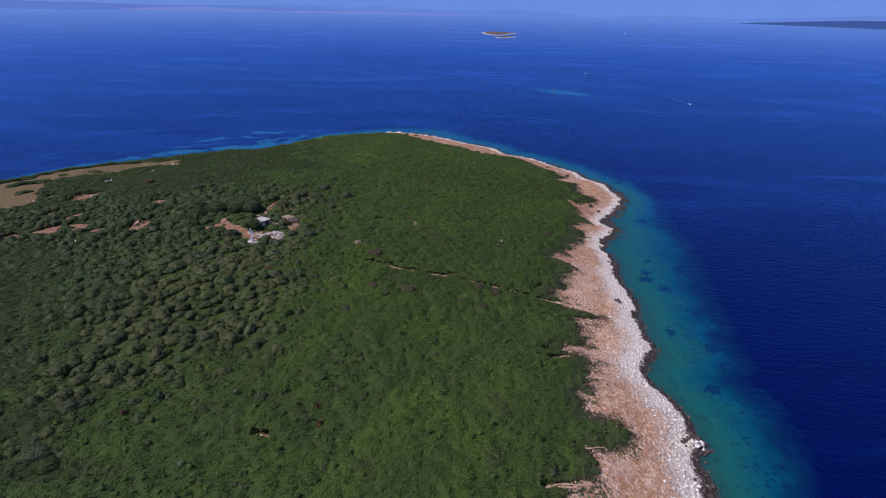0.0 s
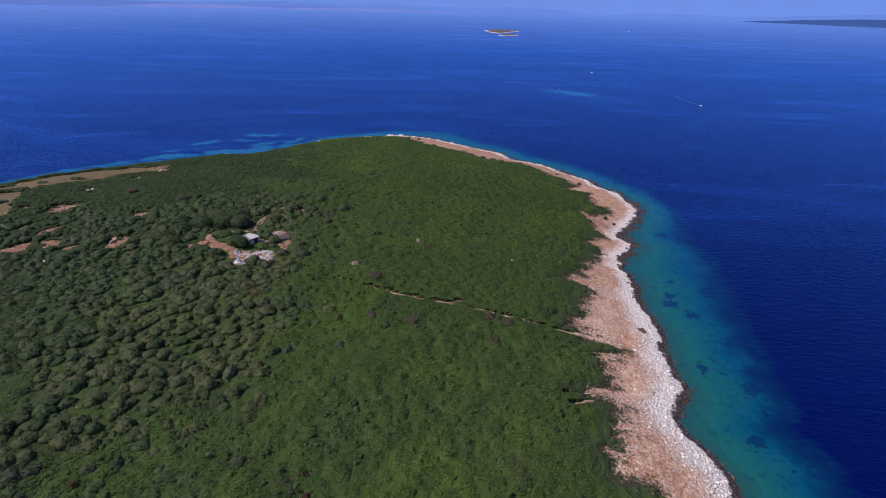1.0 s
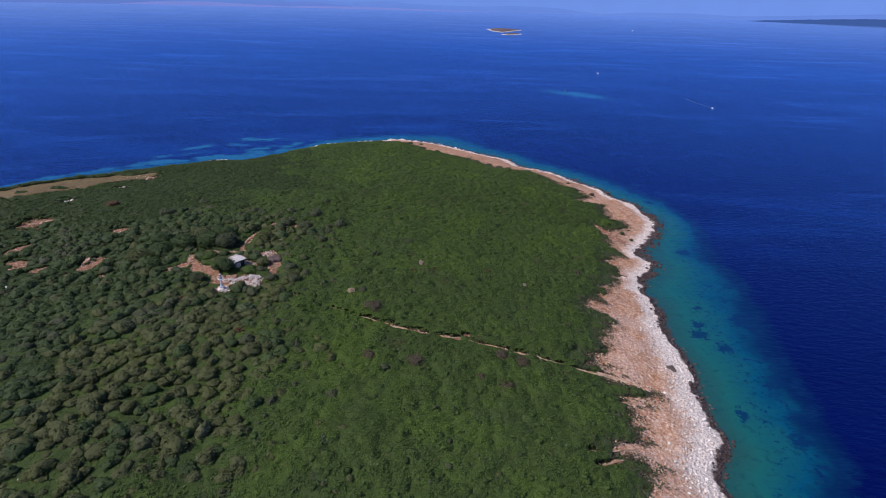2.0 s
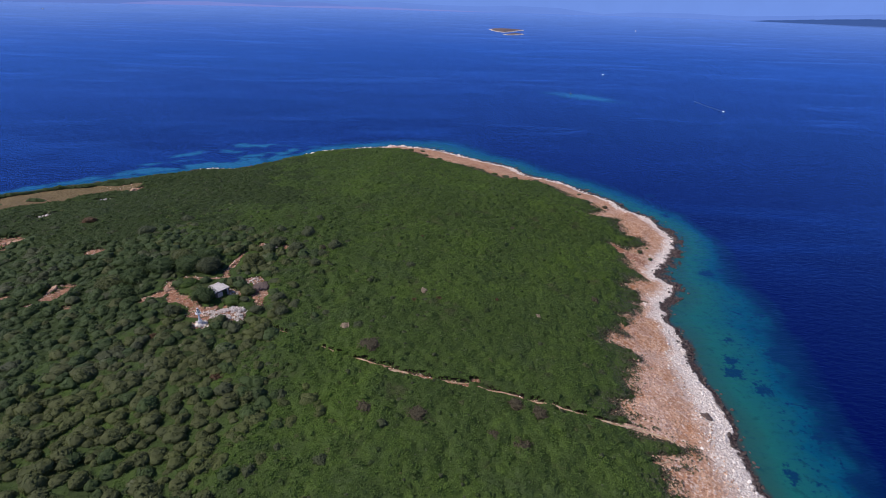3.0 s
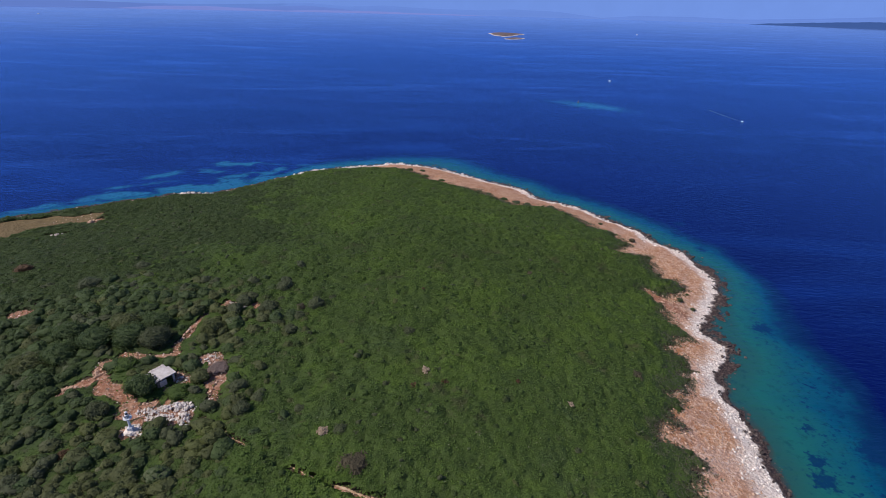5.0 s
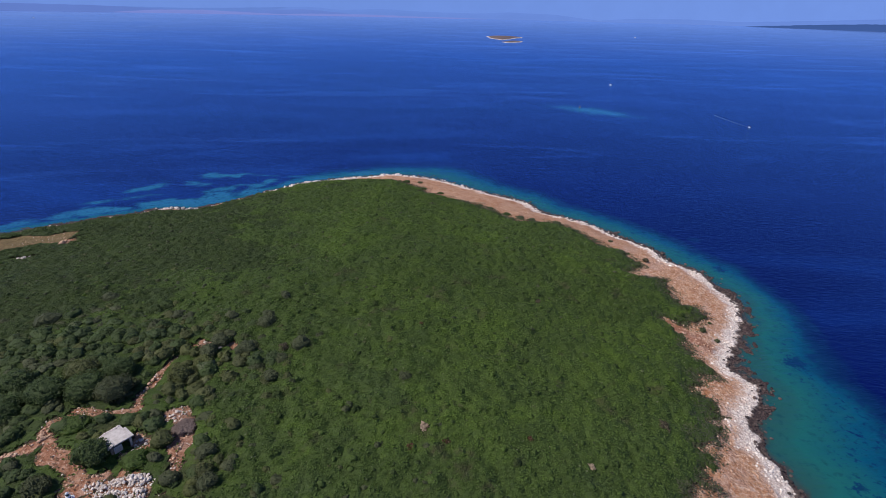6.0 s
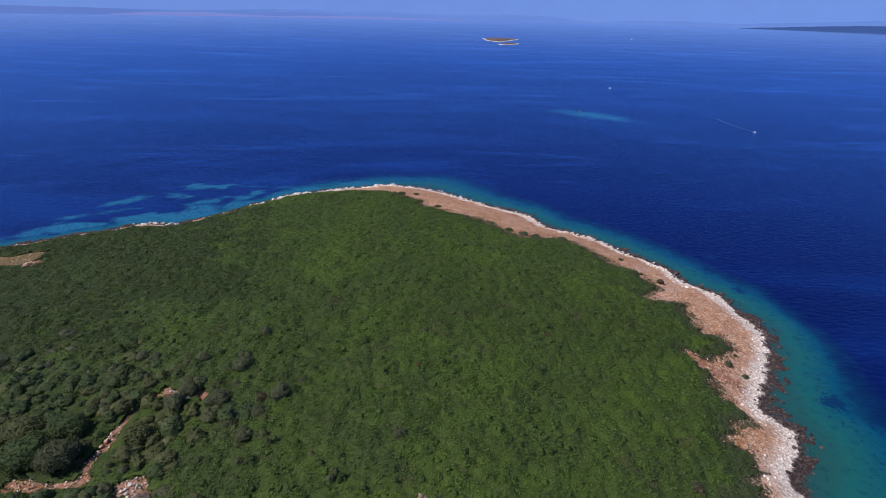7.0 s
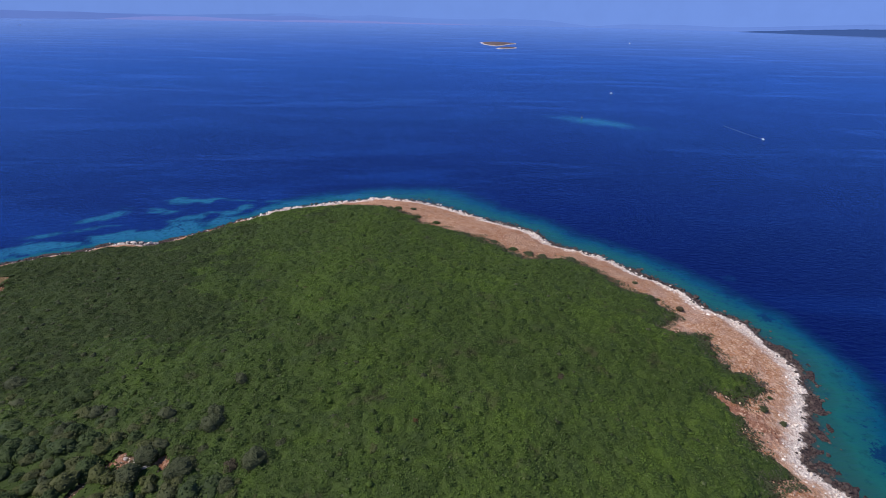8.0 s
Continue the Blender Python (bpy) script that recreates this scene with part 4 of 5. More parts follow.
for low, high, mat, words, seed in ((-9, 0.66, SCRUB, "low bright green plants standing out of the scrub", 61), (0.66, 1.0, TREE, "low dark green plants standing out of the scrub", 62),
                                    (1.0, 9, GREY, "low grey-green plants standing out of the scrub", 63)):
    m = (pick >= low) & (pick < high)
    scatter("low_plants", TINY, px[m], py[m], s[m], s[m] * (0.5 + 0.35 * rng.rand(m.sum())), mat, words, seed, z=top[m], smooth=True)

# cushion shrubs along the ragged front of the scrub
px, py, rng = jittered(-30, 60, 40, 275, 1.15, 23)
d = lookup(L_SCRUB, px, py)
ok = (d > -0.9) & (d < 1.6) & (rng.rand(len(px)) < np.where(d > -0.2, 0.6, 0.12)) & (lookup(L_IN, px, py) > 5) & (lookup(L_RED, px, py) < 0.3)
ok &= np.min([distance(px, py, line, False) for line in TRAILS], axis=0) > 1.2
px, py = px[ok], py[ok]
s = 0.35 + 0.65 * rng.rand(len(px)) ** 1.5
m = rng.rand(len(px)) < 0.6
scatter("cushion_shrubs", SMALL, px[m], py[m], s[m], s[m] * 0.6, GREY, "low grey-green cushion shrubs along the scrub's edge", 14)
scatter("cushion_shrubs", SMALL, px[~m], py[~m], s[~m], s[~m] * 0.6, TREE, "low dark green cushion shrubs along the scrub's edge", 15)


# sparse twigs and grass in the clearings
px, py, rng = jittered(-125, 24, 45, 210, 0.4, 25)
ok = (lookup(L_BARE, px, py) > 0.2) & (lookup(L_SCRUB, px, py) > 1.0) & (lookup(L_DRY, px, py) < 0.5) & (rng.rand(len(px)) < 0.12 + 0.5 * (wobble(px, py, 1.3) > 0.62))
ok &= np.min([distance(px, py, line, False) for line in TRAILS], axis=0) > 0.5
px, py = px[ok], py[ok]
up = np.tile([0.0, 0.0, 1.0], (len(px), 1))
z = lookup(L_H, px, py) + 0.05 + 0.2 * rng.rand(len(px))
m = rng.rand(len(px)) < 0.5
for which, mat, words in ((m, HEATH, "dry grass and twigs in the stony clearings"), (~m, SCRUB, "small green plants in the stony clearings")):
    co, tri = tufts(rng, np.stack([px, py, z], 1)[which], up[which], 0.36, 0.7)
    tagged(new("heath", mesh_from("heath", co, tri, mat)), words, "heath", kind="stuff")

# dry heath that feathers out over the gravel
px, py, rng = jittered(-40, 62, 38, 280, 0.24, 24)
d = lookup(L_SCRUB, px, py) + (wobble(px * 0.35, py, 1.6) - 0.5) * 3.6
ok = (rng.rand(len(px)) < np.clip(0.85 + d * 0.30, 0, 0.85)) & (lookup(L_SCRUB, px, py) < 1.8) & (lookup(L_IN, px, py) > 5) & (lookup(L_RED, px, py) < 0.3)
ok &= np.min([distance(px, py, line, False) for line in TRAILS], axis=0) > 0.6
px, py, d = px[ok], py[ok], d[ok]
z = lookup(L_H, px, py) + 0.05 + 0.3 * rng.rand(len(px)) * np.clip(1.3 + d * 0.5, 0.2, 1)
up = np.tile([0.0, 0.0, 1.0], (len(px), 1))
shade = rng.rand(len(px)) + (wobble(px, py, 4) - 0.5) * 0.7
for low, high, mat, words in ((-9, 0.36, HEATH, "dry grey-brown heath feathering out over the gravel"), (0.36, 0.44, DEAD, "dead purplish twigs at the scrub's edge"),
                              (0.44, 9, GREY, "sparse grey-green heath at the scrub's edge")):
    m = (shade >= low) & (shade < high)
    co, tri = tufts(rng, np.stack([px, py, z], 1)[m], up[m], 0.34, 0.4)
    tagged(new("heath", mesh_from("heath", co, tri, mat)), words, "heath", kind="stuff")


# ---- stones ----
def rock(seed, flat=0.7):
    """A small broken stone: a jittered icosahedron."""
    rng = np.random.RandomState(seed)
    bm = bmesh.new()
    bmesh.ops.create_icosphere(bm, subdivisions=1, radius=0.5)
    co = np.array([v.co[:] for v in bm.verts]) * (0.72 + 0.5 * rng.rand(len(bm.verts), 1))
    tri = np.array([[v.index for v in fc.verts] for fc in bm.faces])
    bm.free()
    co[:, 2] *= flat
    return co, tri


ROCKS = [rock(60 + k, 0.5 + 0.05 * k) for k in range(8)]


def strew(name, mat, label, step, low, high, chance, size, seed, box=(-180, 76, 38, 296), extra=None):
    px, py, rng = jittered(*box, step, seed)
    d = lookup(L_IN, px, py)
    ok = (d > low) & (d < high) & (rng.rand(len(px)) < chance(px, py, d)) & (lookup(L_SCRUB, px, py) < 0.3)
    px, py = px[ok], py[ok]
    s = size[0] + (size[1] - size[0]) * rng.rand(len(px)) ** 2.2
    z = np.maximum(lookup(L_H, px, py), -0.12)
    return scatter(name, ROCKS, px, py, s, s, mat, label, seed, lift=0.0, z=z + s * 0.05, lean=0.2)


right_side = lambda px, py: np.where((px > -70) | (np.hypot(px + 99, py - 237) < 5), 1.0, 0.25)
def white_band(x, y, d):
    dd = (d - lookup(L_LEDGE, x, y)) / lookup(L_BAND, x, y)
    return np.where(dd > 0.7, np.clip(1.25 - dd / 3.9, 0, 0.85), 0) * right_side(x, y)


def wash(x, y, d):
    return np.clip(1.0 - 0.55 * np.abs(d - lookup(L_LEDGE, x, y) * 0.5 + 0.2), 0, 0.85) * np.where(x > -50, 1.0, 0.7)


strew("shore_stones", WHITE_STONE, "white limestone blocks and pebbles along the shore", 0.45, 0.7, 8, white_band, (0.12, 0.62), 31)
strew("shore_stones", WHITE_STONE, "large white limestone blocks along the shore of the island's tip", 1.0, 0.4, 4.6, lambda x, y, d: np.where((y > 203) & (x > -75), 0.55, 0.0), (0.4, 1.2), 35, (-75, 70, 200, 290))
strew("wet_rocks", WET_STONE, "large dark wet rocks off the island's tip", 1.1, -2.6, 0.9, lambda x, y, d: np.where(y > 200, 0.42, 0.0), (0.5, 1.5), 36, (-60, 72, 198, 292))
strew("beach_stones", TAN_STONE, "tan weathered stones strewn over the beach gravel", 0.52, 4.0, 34, lambda x, y, d: 0.65 - 0.55 * np.clip((y - 185) / 30, 0, 1), (0.1, 0.5), 32, (-60, 70, 38, 290))
strew("wet_rocks", WET_STONE, "dark wet rocks at the waterline", 0.6, -2.4, 2.6, wash, (0.2, 1.0), 33)


def strew_clearings(name, mat, label, step, chance, size, seed):
    px, py, rng = jittered(-125, 24, 45, 210, step, seed)
    ok = (lookup(L_BARE, px, py) > 0.35) & (lookup(L_SCRUB, px, py) > 1.0) & (rng.rand(len(px)) < chance * np.where(inside(px, py, FIELD), 0.15, np.where((px < -98) & (py > 110), 0.3, 1.0)))
    px, py = px[ok], py[ok]
    s = size[0] + (size[1] - size[0]) * rng.rand(len(px)) ** 2.2
    return scatter(name, ROCKS, px, py, s, s, mat, label, seed, lift=0.02, z=lookup(L_H, px, py) + s * 0.05, lean=0.2)


strew_clearings("clearing_stones", TAN_STONE, "tan stones strewn over the red clearings and the path", 0.45, 0.6, (0.1, 0.45), 41)
strew_clearings("clearing_stones", WHITE_STONE, "white stones strewn over the clearings", 0.5, 0.26, (0.08, 0.38), 42)
strew("wet_rocks", WET_STONE, "dark wet rocks on the shallow ledge round the cape", 0.7, -4.4, 0.8, lambda x, y, d: np.where(d > -lookup(L_REACH, x, y), 0.25, 0.03), (0.2, 0.9), 34, (48, 77, 148, 206))

# ---- things: helpers ----


def part(name, bm, mat, parent, label=""):
    me = bpy.data.meshes.new(name)
    bm.normal_update()
    bm.to_mesh(me)
    bm.free()
    me.materials.append(mat)
    ob = new(name, me)
    ob.parent = parent
    return tagged(ob, label) if label else ob


def part_from(name, co, tri, mat, parent, label=""):
    ob = new(name, mesh_from(name, co, tri, mat))
    ob.parent = parent
    return tagged(ob, label) if label else ob


def thing(name, x, y, z, turn=0.0, label="", category="", group=""):
    ob = new(name)
    ob.empty_display_size = 0.2
    ob.matrix_basis = pose(x, y, z, 0, 0, turn)
    return tagged(ob, label, category, group)


def box(bm, x0, x1, y0, y1, z0, z1, bevel=0.03):
    made = bmesh.ops.create_cube(bm, size=1.0)["verts"]
    for v in made:
        v.co = Vector((x0 + (v.co.x + 0.5) * (x1 - x0), y0 + (v.co.y + 0.5) * (y1 - y0), z0 + (v.co.z + 0.5) * (z1 - z0)))
    if bevel:
        edges = list({e for v in made for e in v.link_edges})
        bmesh.ops.bevel(bm, geom=edges, offset=bevel, segments=1, affect="EDGES", profile=0.5)
    return bm


def lathe(bm, profile, around=20, cx=0.0, cy=0.0):
    """A turned shape from (radius, height) pairs."""
    rings = []
    for r, z in profile:
        rings.append([bm.verts.new((cx + r * math.cos(2 * math.pi * k / around), cy + r * math.sin(2 * math.pi * k / around), z)) for k in range(around)])
    for a, b in zip(rings, rings[1:]):
        for k in range(around):
            bm.faces.new((a[k], a[(k + 1) % around], b[(k + 1) % around], b[k]))
    bm.faces.new(rings[-1])
    bm.faces.new(list(reversed(rings[0])))
    return bm


def rough(bm, amount, seed):
    rng = random.Random(seed)
    for v in bm.verts:
        v.co += Vector((rng.uniform(-1, 1), rng.uniform(-1, 1), rng.uniform(-1, 1))) * amount
    return bm


# ---- bushes and trees that stand out ----
def stem(bm, points, r0, r1, around=6):
    rings = []
    for k, p in enumerate(points):
        r = r0 + (r1 - r0) * k / (len(points) - 1)
        rings.append([bm.verts.new((p[0] + r * math.cos(2 * math.pi * a / around), p[1] + r * math.sin(2 * math.pi * a / around), p[2])) for a in range(around)])
    for a, b in zip(rings, rings[1:]):
        for k in range(around):
            bm.faces.new((a[k], a[(k + 1) % around], b[(k + 1) % around], b[k]))
    bm.faces.new(rings[-1])


def bush(name, x, y, radius, tall, leaves, label, seed, lobes=10, per=70, tuft=0.3, category="bush", group="", trunk=0.1):
    """A free-standing bush or small tree: bent stems and a crown of many leaf clusters."""
    rng = np.random.RandomState(seed)
    tall = max(tall, (0.14 if leaves is DEAD else 0.45) + float(canopy(np.array([x]), np.array([y]))[0]))
    ob = thing(name, x, y, ground_z(x, y) - 0.05, rng.rand() * 360, label, category, group)
    (co, tri), centres = lobed_crown(rng, radius, tall, lobes, lobes * per, tuft, 6, 14)
    part_from("crown", co, tri, leaves, ob)
    bm = bmesh.new()
    for k in range(3 if radius < 2 else 5):
        c = centres[k][0]
        stem(bm, [(0.05 * k, 0, 0), (c[0] * 0.35 + 0.1 * rng.randn() * 0.3, c[1] * 0.35, c[2] * 0.45), tuple(c)], trunk, trunk * 0.35)
    part("trunk", bm, BARK, ob)
    return ob


GREEN_WORDS = "dark green evergreen tree with a rounded dense crown"
TREES = [(-54.0, 134.2, 2.9, 3.2, GREY, "grey-green rounded tree at the edge of the clearing"), (-58.5, 134.5, 3.2, 3.0, EVERGREEN, GREEN_WORDS), (-63.8, 133.5, 3.2, 2.9, EVERGREEN, GREEN_WORDS),
         (-67.5, 130.0, 3.0, 2.7, EVERGREEN, GREEN_WORDS), (-61.5, 138.5, 3.0, 2.6, OLIVE, "olive-green rounded tree above the clearing"), (-56.3, 139.0, 2.8, 2.6, EVERGREEN, GREEN_WORDS),
         (-66.0, 123.0, 2.4, 2.3, EVERGREEN, GREEN_WORDS), (-71.5, 127.0, 2.8, 2.4, OLIVE, "olive-green rounded tree above the clearing"), (-49.6, 122.1, 2.3, 3.0, EVERGREEN, "dark green tree leaning over the hut's roof"),
         (-70.0, 135.5, 2.8, 2.4, EVERGREEN, GREEN_WORDS), (-53.5, 117.6, 1.7, 1.5, GREY, "grey shrub beside the beacon"), (-46.6, 138.5, 2.0, 2.0, OLIVE, "olive-green rounded tree above the clearing")]
for k, (x, y, r, h, mat, words) in enumerate(TREES):
    bush("tree", x, y, r, h, mat, words, 100 + k, 20, int(30 * r), 0.24, "tree", "trees by the hut", 0.16)

BUSHES = [(-55.4, 127.2, 2.0, 0.9, SCRUB, "low bright green cushion bush in the red clearing"),
          (-44.3, 122.3, 1.8, 0.9, SCRUB, "bright green low bush beside the hut"), (-42.6, 125.6, 1.6, 1.3, OLIVE, "olive bush beside the hut"),
          (-38.1, 153.8, 1.9, 1.6, GREY, "grey-green rounded bush in the scrub"), (-39.1, 146.2, 1.9, 1.5, GREY, "grey-green rounded bush in the scrub"),
          (-30.4, 148.2, 1.9, 1.6, GREY, "grey-green rounded bush in the scrub"), (-33.0, 147.0, 1.2, 1.1, DEAD, "purple-brown half-dead bush in the scrub"),
          (-27.7, 151.3, 1.0, 0.9, GREY, "small grey bush in the scrub"), (-44.8, 145.2, 1.8, 1.4, GREY, "grey-green rounded bush in the scrub"), (-59.3, 159.2, 1.8, 1.3, TREE, "dark green bush in the scrub"),
          (-19.5, 162.4, 0.9, 0.8, TREE, "small dark green bush in the scrub"), (-85.6, 183.2, 1.6, 1.2, TREE, "dark green bush in the scrub"), (-37.7, 163.2, 1.4, 1.1, GREY, "grey-green rounded bush in the scrub")]
MORE_BUSHES = [(-72.3, 162.3, 2.0, 1.5, GREY, "grey-green rounded bush in the scrub"), (-19.0, 116.9, 1.2, 1.1, GREY, "grey bush beside a small bare patch"), (-38.6, 156.4, 1.6, 1.3, GREY, "grey-green rounded bush in the scrub"),
          (-30.7, 151.9, 1.3, 1.2, TREE, "dark green bush in the scrub"), (-44.4, 148.2, 1.7, 1.3, GREY, "grey-green rounded bush in the scrub"), (-78.2, 153.1, 2.4, 1.7, GREY, "wide grey-green bush in the scrub"),
          (-60.5, 157.4, 1.7, 1.3, TREE, "dark green bush in the scrub"), (-97.4, 160.2, 1.9, 1.6, RUST, "rust-brown half-dead bush in the scrub"), (-26.8, 61.4, 1.3, 1.2, GREY, "dark grey bush alone in the low scrub"),
          (-18.8, 87.0, 1.1, 1.0, GREY, "dark grey bush alone in the low scrub"), (-27.2, 84.4, 1.2, 1.0, GREY, "dark grey bush alone in the low scrub"), (-52.3, 56.0, 1.7, 1.4, GREY, "grey-green rounded bush in the scrub"),
          (-50.7, 47.4, 1.9, 1.5, GREY, "grey-green rounded bush in the scrub"), (-48.5, 46.0, 1.6, 1.4, TREE, "dark green bush in the scrub"),
          (-41.0, 128.2, 1.7, 0.5, TWIGS, "leafless pinkish grey bush among rubble"), (-36.0, 124.0, 1.5, 1.2, GREY, "grey bush among rubble"), (-34.0, 119.5, 1.4, 1.1, GREY, "grey bush beside the path")]
GREY_GROUP = [(-32.3, 144.2, 1.3, 1.16, GREY, "grey-green rounded bush in the scrub"), (-35.8, 141.7, 1.3, 1.16, GREY, "grey-green rounded bush in the scrub"), (-32.8, 139.6, 1.5, 1.3, GREY, "grey-green rounded bush in the scrub"),
              (-29.0, 138.2, 0.8, 0.81, GREY, "grey-green rounded bush in the scrub"), (-30.3, 135.3, 1.1, 1.02, TREE, "small dark green bush in the scrub"), (-37.3, 149.6, 1.0, 0.95, GREY, "grey-green rounded bush in the scrub"),
              (-26.7, 158.7, 1.0, 0.95, TREE, "small dark green bush in the scrub"), (-11.8, 141.4, 1.3, 1.16, GREY, "grey-green rounded bush in the scrub"), (-19.0, 136.9, 0.7, 0.74, TREE, "small dark green bush in the scrub")]
for k, (x, y, r, h, mat, words) in enumerate(BUSHES + MORE_BUSHES + GREY_GROUP):
    bush("bush", x, y, r * 1.15, h * 1.25, mat, words, 200 + k, 9, int(40 * r), 0.18, "bush", "bushes in the scrub", 0.06)

DEAD_ONES = [(-10.0, 156.2, 0.8, 0.6, RUST, "rust-red dead bush in the green scrub"), (-17.0, 57.4, 0.7, 0.5, RUST, "rust-red dead bush in the green scrub"), (-18.3, 60.7, 0.8, 0.5, RUST, "rust-red dead bush in the green scrub"),
             (-44.8, 56.2, 0.9, 0.6, RUST, "rust-red dead bush in the green scrub"), (-14.7, 97.3, 1.8, 0.6, DEAD, "greyish dead bush in the green scrub"), (-6.9, 97.3, 2.3, 0.6, DEAD, "brown dead bush in the green scrub"),
             (11.8, 100.0, 2.0, 0.55, DEAD, "brown dead bush beside the path"), (8.3, 101.2, 1.7, 0.5, DEAD, "brown dead bush beside the path"), (-16.3, 111.4, 2.6, 0.6, DEAD, "brown dead bush near the path"),
             (48.4, 202.2, 1.0, 0.5, DEAD, "low brown dead bush on the beach gravel"), (14, 171, 1.1, 0.45, DEAD, "brown dead bush in the green scrub"), (-8.1, 131.2, 1.0, 0.35, PALE, "bleached pile of dead twigs in the green scrub"), (15.3, 127.5, 0.8, 0.3, PALE, "bleached pile of dead twigs in the green scrub"),
             (-21.4, 116.3, 1.1, 0.3, PALE, "bleached dead twigs beside a grey bush"), (-53, 109.8, 1.3, 0.35, RUST, "rust-red dead bush among the rounded shrubs"), (-38.2, 100.5, 1.2, 0.35, RUST, "rust-red dead bush among the rounded shrubs"),
             (29.5, 138.2, 1.7, 0.3, DEAD, "brown dead bush near the edge of the scrub"), (7.3, 130.9, 0.7, 0.3, RUST, "rust-red dead bush in the green scrub"), (-4.8, 128.7, 0.8, 0.3, RUST, "rust-red dead bush in the green scrub"),
             (-9.7, 127.2, 0.8, 0.3, RUST, "rust-red dead bush in the green scrub"), (8.4, 93.3, 1.9, 0.4, DEAD, "greyish dead bush in the green scrub"), (4.5, 94.5, 1.3, 0.4, DEAD, "brown dead bush in the green scrub"), (2.0, 69.6, 0.7, 0.45, RUST, "rust-red dead bush in the green scrub")]
for k, (x, y, r, h, mat, words) in enumerate(DEAD_ONES):
    bush("dead_bush", x, y, r, h + 0.62, mat, words, 300 + k, 7, int(30 * r) + 14, 0.26, "dead bush", "dead bushes", 0.05)

BEACH_BUSHES = [(48.6, 176.4, 1.5, 0.7), (50.2, 170.2, 0.9, 0.5), (52.6, 167.8, 0.7, 0.5), (47.2, 174.0, 0.8, 0.5), (42.5, 215.5, 0.8, 0.4), (20.5, 226.5, 1.6, 0.5), (-22.0, 262.0, 1.8, 0.6), (28.4, 226.8, 1.9, 0.5), (-17, 264, 1.2, 0.5), (13, 230, 1.6, 0.4), (8, 235.5, 1.3, 0.4), (17, 227.5, 1.8, 0.4), (-9, 249.5, 1.4, 0.4)]
for k, (x, y, r, h) in enumerate(BEACH_BUSHES):
    bush("beach_bush", x, y, r, h, GREY if k % 3 else TREE, "low grey-green cushion bush on the beach gravel", 400 + k, 7, int(24 * r) + 10, 0.22, "bush", "bushes on the beach", 0.05)


# ---- hut ----
def wall_stones(parent, u0, u1, v0, v1, z0, z1, seed):
    """Courses of rough stones over a wall body between two ends."""
    rng = random.Random(seed)
    along = Vector((u1 - u0, v1 - v0, 0))
    length = along.length
    along.normalize()
    out = Vector((along.y, -along.x, 0))
    z = z0
    while z < z1 - 0.08:
        h = min(rng.uniform(0.2, 0.3), z1 - z)
        s = 0.0
        while s < length - 0.05:
            w = min(rng.uniform(0.25, 0.55), length - s)
            bm = bmesh.new()
            box(bm, 0.012, w - 0.012, -0.05, 0.06, 0.012, h - 0.012, 0.025)
            rough(bm, 0.012, rng.random())
            ob = part("stone", bm, RUBBLE_STONE, parent)
            m = Matrix((( along.x, out.x, 0, u0 + along.x * s + out.x * 0.0), (along.y, out.y, 0, v0 + along.y * s), (0, 0, 1, z), (0, 0, 0, 1)))
            ob.matrix_basis = m
            s += w
        z += h


